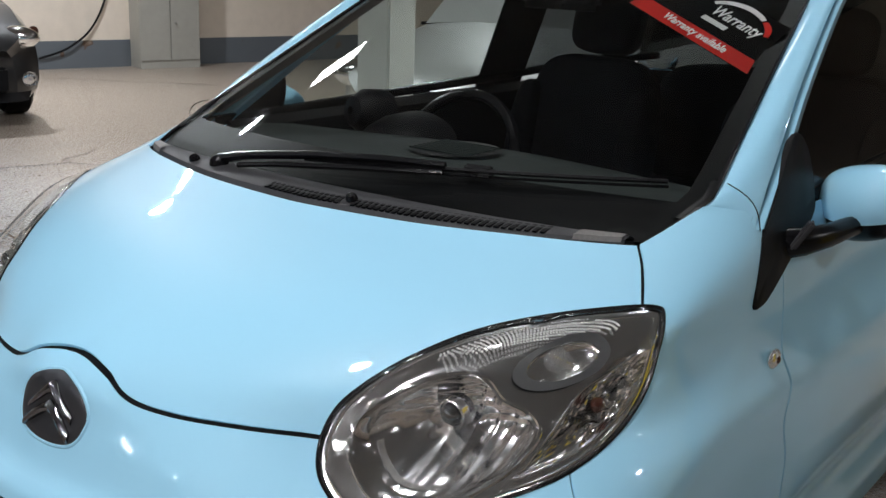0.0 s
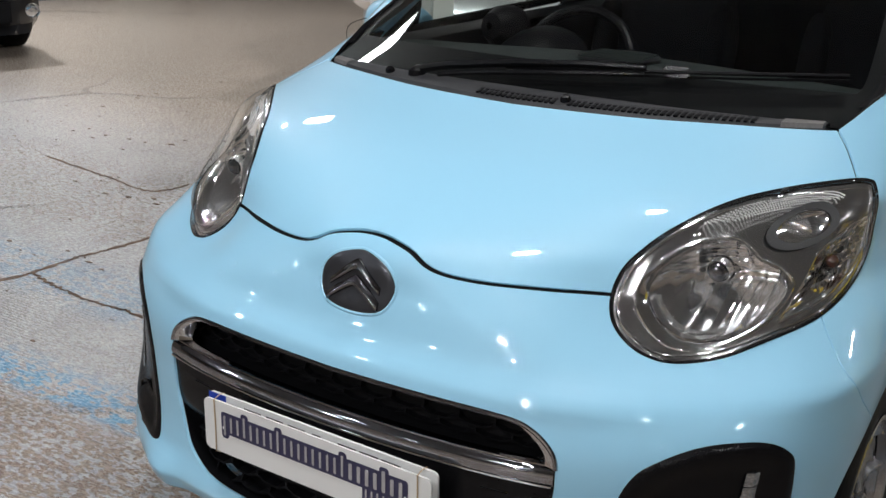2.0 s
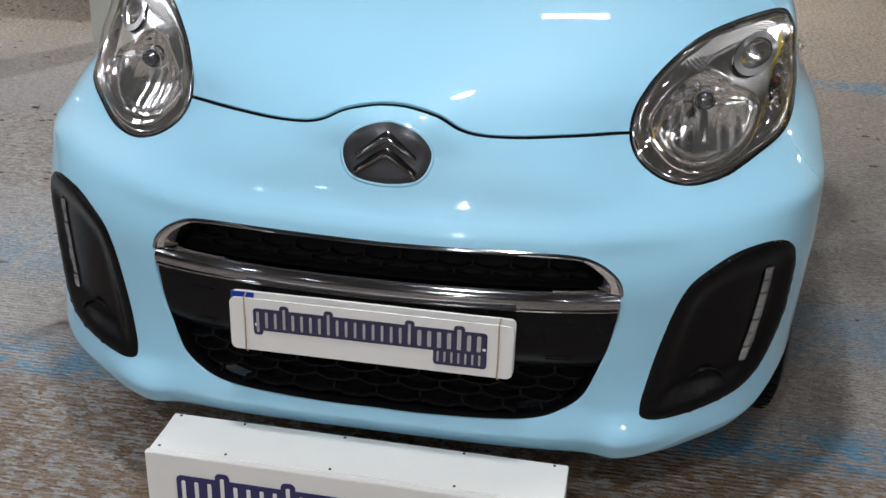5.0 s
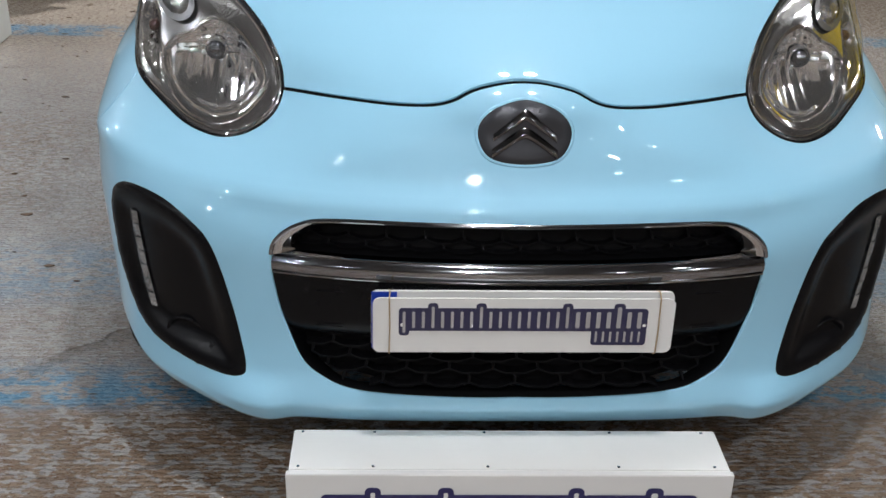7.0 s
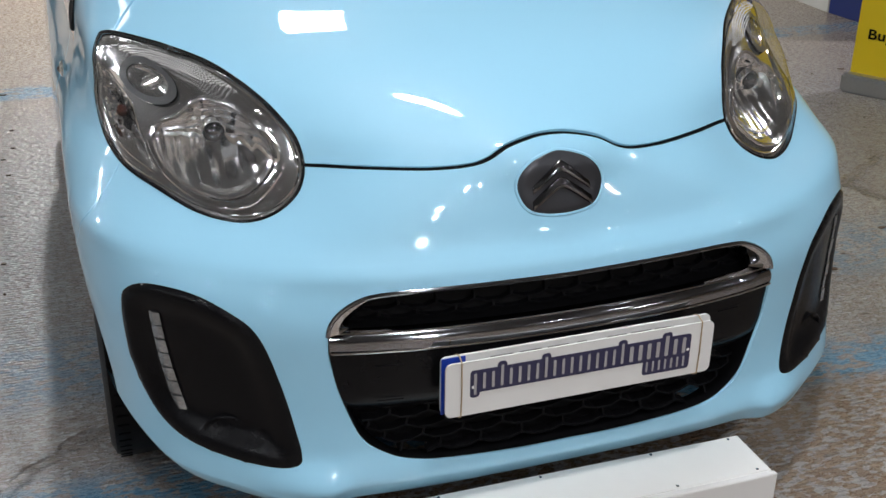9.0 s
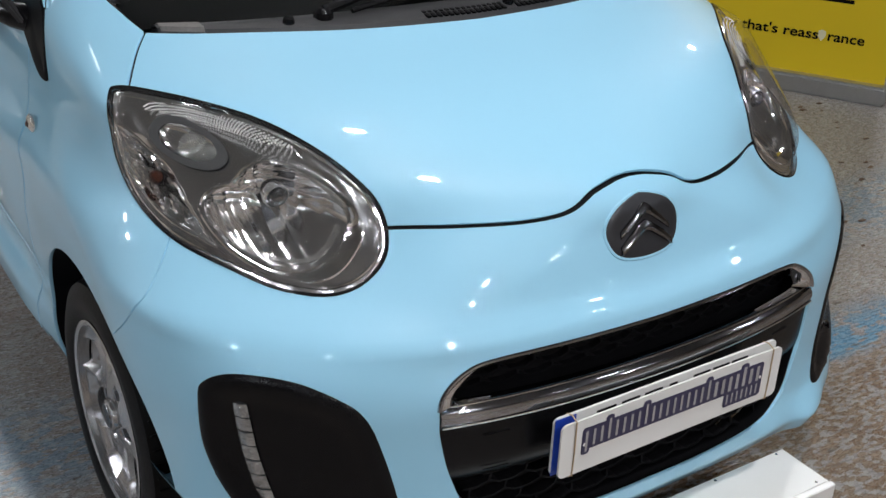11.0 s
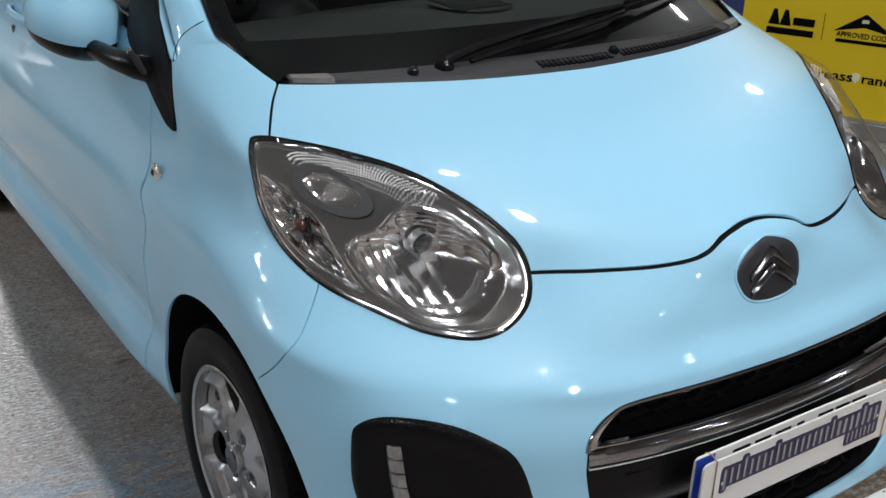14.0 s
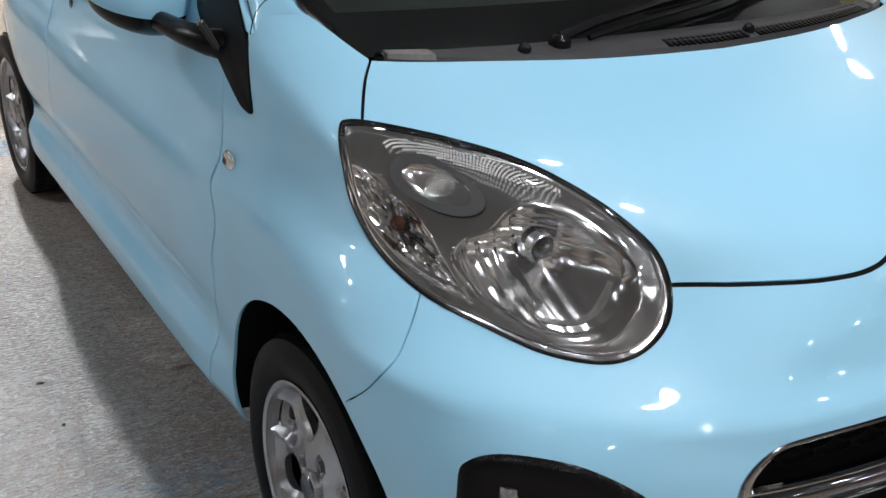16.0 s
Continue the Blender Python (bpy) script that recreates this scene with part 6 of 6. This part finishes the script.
# other parked cars, plainer
def parked_car(name, label, paint, m, length, width, height, nose_low, tint):
    """A whole car from cross-sections along its length: x across, y from the nose back."""
    ob = thing(name, label, "car", m, "parked cars")
    L, W, H = length, width / 2, height
    ys = [0, .03, .10, .25, .6, 1.0, L - .9, L - .35, L - .06, L]
    ws = [.72, .82, .90, .96, 1, 1, 1, .97, .90, .80]
    zt = [.60, .66, .72, .78, .88, .96, 1.0, 1.0, .95, .85]
    rows = []
    for y, w, z in zip(ys, ws, zt):
        w *= W
        row = []
        for q, h in ((.90, .20), (.97, .26), (1.0, .42), (1.0, .60), (.985, .72), (.95, .86), (.86, .96), (.5, .995), (0, 1.0)):
            row.append(Vector((w * q, y + (.10 * (q > .9) * (y < .2)), .02 + (z - .02) * h if h > .3 else h)))
        rows.append(row + [Vector((-v.x, v.y, v.z)) for v in row[-2::-1]])
    body = part("body", ribbon(rows, True), paint, ob, smooth=True)
    for r, flip in ((rows[0], False), (rows[-1], True)):
        bm = bmesh.new()
        vs = [bm.verts.new(v) for v in r]
        bm.faces.new(vs if not flip else vs[::-1])
        part("end_panel", bm, paint, ob)
    # cabin
    cab = []
    for y, z, w in ((1.02, .955, .90), (1.55, H - .10, .74), (1.9, H, .70), (L - 1.2, H - .01, .69), (L - .55, H - .12, .70), (L - .12, .96, .86)):
        cab.append([Vector((W * w * u, y, z - .03 * abs(u)**3)) for u in np.linspace(-1, 1, 13)])
    part("roof", ribbon(cab), paint, ob, smooth=True)
    for sg in (-1, 1):
        bm = bmesh.new()
        lower = [Vector((sg * W * .955, y, z)) for y, z in ((1.05, .93), (1.6, .95), (2.1, .96), (L - 1.2, .97), (L - .6, .97), (L - .15, .95))]
        upper = [r[-1 if sg > 0 else 0] for r in cab]
        pts = ribbon([lower, upper], sg < 0)
        g = part("side_windows", pts, tint, ob, "dark side windows", True)
        tr = bmesh.new()
        tube(tr, [v + Vector((sg * .008, 0, -.01)) for v in lower], .012, 6)
        part("waist_trim", tr, BLACK_TRIM, ob)
        rub = bmesh.new()
        tube(rub, [Vector((sg * W * 1.003, y, .42)) for y in np.linspace(1.0, L - .9, 6)], .02, 6)
        part("rubbing_strip", rub, BLACK_TRIM, ob)
        for y in (.82, L - .72):
            ty = bmesh.new()
            spin(ty, [(-.19, .2), (-.19, .29), (-.16, .31), (-.02, .31), (0, .29), (.002, .20), (-.02, .19)], 40, "X", Matrix.Translation((sg * W * 1.0, y, .31)) @ Matrix.Diagonal((sg, 1, 1, 1)))
            wh = part("wheel", ty, RUBBER, ob, smooth=True)
            rm = bmesh.new()
            spin(rm, [(-.012, .20), (-.02, .17), (-.035, .06), (-.02, .03), (-.02, .001)], 40, "X", Matrix.Translation((sg * W * 1.0, y, .31)) @ Matrix.Diagonal((sg, 1, 1, 1)))
            part("wheel_rim", rm, ALLOY, wh, smooth=True)
            ar = bmesh.new()
            tube(ar, [Vector((sg * W * 1.0, y + .36 * math.cos(a), .31 + .36 * math.sin(a))) for a in np.linspace(0, math.pi, 20)], .022, 6)
            part("arch_trim", ar, BLACK_TRIM, wh)
        hl = bmesh.new()
        bmesh.ops.create_uvsphere(hl, u_segments=24, v_segments=12, radius=.16, matrix=Matrix.Translation((sg * W * .78, .20, .66)) @ pose(0, 0, 0, 0, 0, -sg * 30) @ Matrix.Diagonal((1.0, .75, .55, 1)))
        hp = part("headlamp", hl, REFLECTOR, ob, "clear headlamp", True)
        am = bmesh.new()
        bmesh.ops.create_uvsphere(am, u_segments=12, v_segments=8, radius=.04, matrix=Matrix.Translation((sg * W * .93, .24, .70)))
        part("indicator", am, AMBER, hp, "amber indicator", True)
        fg = bmesh.new()
        spin(fg, [(-.03, .055), (-.012, .052), (-.02, .034), (-.016, .001)], 24, "Y", Matrix.Translation((sg * W * .80, .03, .37)))
        fgo = part("fog_lamp", fg, CHROME, ob, "round chrome-ringed fog lamp", True)
    low = boxed((-W * .62, -.012, .27), (W * .62, .06, .46), .02)
    part("lower_grille", low, BLACK_MATT, ob, "black lower grille")
    part("upper_grille", boxed((-W * .42, -.008, .56), (W * .42, .06, .63), .015), BLACK_MATT, ob, "black upper grille")
    pl = part("number_plate", boxed((-.26, -.022, .40), (.26, -.012, .51), .002), WHITE_PLASTIC, ob, "white number plate")
    for k in range(7):
        part("plate_bar", boxed((-.21 + .062 * k, -.0235, .42), (-.165 + .062 * k, -.0215, .49)), BLACK_INK, pl)
    return ob


parked_car("parked_car", "black hatchback with chrome-ringed fog lamps parked by the wall", BLACK_PAINT, pose(-6.28, 3.27, 0, 0, 0, 73), 3.2, 1.72, 1.46, .3, DARK_PANE)
parked_car("parked_car", "silver hatchback with an amber indicator parked behind the pillar", SILVER_PAINT, pose(-2.46, 4.15, 0, 0, 0, 2), 4.1, 1.74, 1.60, .3, DARK_PANE)

# yellow roller banner
BAN = pose(2.585, 2.494, 0, 0, 0, -60.24)
banner = thing("roller_banner", "yellow printed roller banner on a low aluminium base", "banner", BAN)
part("base", boxed((-.02, -.06, .0), (.87, .08, .085), .012), ALUMINIUM, banner, "low aluminium base")
part("sheet", boxed((0, -.004, .085), (.85, -.002, 2.05)), YELLOW, banner, "yellow printed sheet")
part("top_rail", boxed((-.005, -.012, 2.05), (.855, .008, 2.08), .004), ALUMINIUM, banner)
part("pole", boxed((.42, .01, .08), (.44, .03, 2.06)), ALUMINIUM, banner)
BF = Matrix.Rotation(radians(90), 4, "X")


def on_banner(x, z):
    return Matrix.Translation((x, -.0052, z)) @ BF


lettering("slogan", "Buy that's reass", .062, BLACK_INK, on_banner(.05, .264), banner, align="LEFT", width=.476, bold=.0012)
lettering("slogan", "rance", .062, BLACK_INK, on_banner(.571, .264), banner, align="LEFT", width=.155, bold=.0012)
shield = bmesh.new()
sv = [shield.verts.new((.547 + a, -.0052, .264 + b)) for a, b in ((-.017, .020), (0, .026), (.017, .020), (.017, -.004), (0, -.026), (-.017, -.004))]
shield.faces.new(sv[::-1])
part("shield_mark", shield, plain("cream_ink", (.85, .80, .55), .5), banner, "small pale shield")
for q in (.147, .198):
    tri = bmesh.new()
    tri.faces.new([tri.verts.new((q + a, -.0056, .462 + b)) for a, b in ((-.026, 0), (-.008, .072), (.008, .072), (.026, 0))])
    part("angled_mark", tri, BLACK_INK, banner, "plain black mark")
for x0, x1, z0, z1 in ((.232, .328, .468, .503), (.116, .328, .420, .450)):
    part("name_bar", boxed((x0, -.0058, z0), (x1, -.0042, z1)), BLACK_INK, banner)
part("divider", boxed((.366, -.0058, .417), (.3685, -.0042, .538)), BLACK_INK, banner)
hat = bmesh.new()
hv = [hat.verts.new((.545 + a, -.0056, .468 + b)) for a, b in ((-.131, 0), (0, .088), (.131, 0), (0, .027))]
hat.faces.new(hv[::-1])
part("roof_mark", hat, BLACK_INK, banner, "flat black roof shape")
part("pale_mark", boxed((.530, -.0066, .514), (.560, -.0050, .530)), plain("pale_ink", (.8, .75, .5), .5), banner)
lettering("heading", "APPROVED CODE", .034, BLACK_INK, on_banner(.429, .455), banner, align="LEFT", width=.230, bold=.0005)
part("name_bar", boxed((.429, -.0058, .419), (.658, -.0042, .435)), BLACK_INK, banner)
# partition behind the banner: white boards, then dark blue ones
def partition(name, a, b, mat, label):
    d = Vector((b[0] - a[0], b[1] - a[1], 0))
    m = Matrix.Translation((a[0], a[1], 0)) @ Matrix.Rotation(math.atan2(d.y, d.x), 4, "Z")
    ob = part(name, boxed((0, 0, 0), (d.length, .06, 2.3), .004), mat)
    ob.matrix_basis = m
    return tagged(ob, label, "partition", kind="structure")


partition("partition_white", (3.64, 6.6), (3.493, 3.85), PILLAR_WHITE, "white painted partition board standing on the floor")
partition("partition_blue", (3.494, 3.846), (3.53, 3.0), plain("dark_blue_board", (.012, .03, .16), .42, grain=.05, scale=4), "dark blue painted partition board")


# cracks in the floor, open and filled with brown grit
def floor_crack(line, wide, seed):
    rng = random.Random(seed)
    pts = flow(line, 10)
    bm = bmesh.new()
    rows = []
    for i, q in enumerate(pts):
        a, b = pts[max(i - 1, 0)], pts[min(i + 1, len(pts) - 1)]
        d = Vector((b[0] - a[0], b[1] - a[1], 0)).normalized()
        n = Vector((-d.y, d.x, 0))
        w = wide * rng.uniform(.35, 1.2) * (.35 if i in (0, len(pts) - 1) else 1)
        off = rng.uniform(-.006, .006)
        c = Vector((q[0], q[1], 0)) + n * off
        rows.append([bm.verts.new(c + n * w * k + Vector((0, 0, z))) for k, z in ((-1.1, .0008), (-.6, .0022 + rng.uniform(0, .002)), (0, .0012), (.6, .0022 + rng.uniform(0, .002)), (1.1, .0008))])
    for ra, rb in zip(rows, rows[1:]):
        for k in range(4):
            bm.faces.new((ra[k], ra[k + 1], rb[k + 1], rb[k]))
    bmesh.ops.recalc_face_normals(bm, faces=bm.faces)
    ob = part("floor_crack", bm, GRIT)
    return tagged(ob, "open crack in the floor filled with brown grit", "crack", kind="structure")


GRIT = plain("brown_grit", (.12, .075, .045), .75, grain=.7, scale=160, bump=.6)
floor_crack([(-2.40, .40), (-2.226, .882), (-2.204, 1.008), (-2.211, 1.215)], .013, 1)
floor_crack([(-2.211, 1.215), (-2.181, 1.381), (-2.174, 1.572), (-2.15, 1.9)], .010, 2)
floor_crack([(-2.19, 1.0), (-2.08, .972), (-1.999, .961), (-1.814, .945), (-1.696, .956), (-1.607, .954), (-1.3, .93)], .007, 3)
floor_crack([(-3.6, 2.12), (-3.23, 2.065), (-2.985, 2.032), (-2.708, 1.988), (-2.637, 2.068), (-2.63, 2.184)], .008, 4)


# loose flakes of paint and grit lying about
def floor_flakes():
    rng = random.Random(11)
    bm = bmesh.new()
    for _ in range(420):
        x, y = rng.uniform(-4.6, -1.0), rng.uniform(.5, 5.5)
        if rng.random() < .25:
            x, y = rng.uniform(1.0, 3.2), rng.uniform(-.2, 3.0)
        r, a, n = rng.choice((.004, .005, .007, .011)), rng.uniform(0, 6.28), rng.randint(4, 6)
        ring = []
        for k in range(n):
            q = a + 2 * math.pi * k / n
            e = r * rng.uniform(.6, 1.3)
            ring.append(Vector((x + e * 1.7 * math.cos(q), y + e * .8 * math.sin(q), .0006)))
        top = [bm.verts.new(v + Vector((0, 0, rng.uniform(.001, .004)))) for v in ring]
        low = [bm.verts.new(v) for v in ring]
        bm.faces.new(top)
        for k in range(n):
            bm.faces.new((low[k], low[(k + 1) % n], top[(k + 1) % n], top[k]))
    ob = part("paint_flakes", bm, GRIT)
    return tagged(ob, "small brown flakes of paint and grit strewn on the floor", "debris", kind="stuff")


floor_flakes()
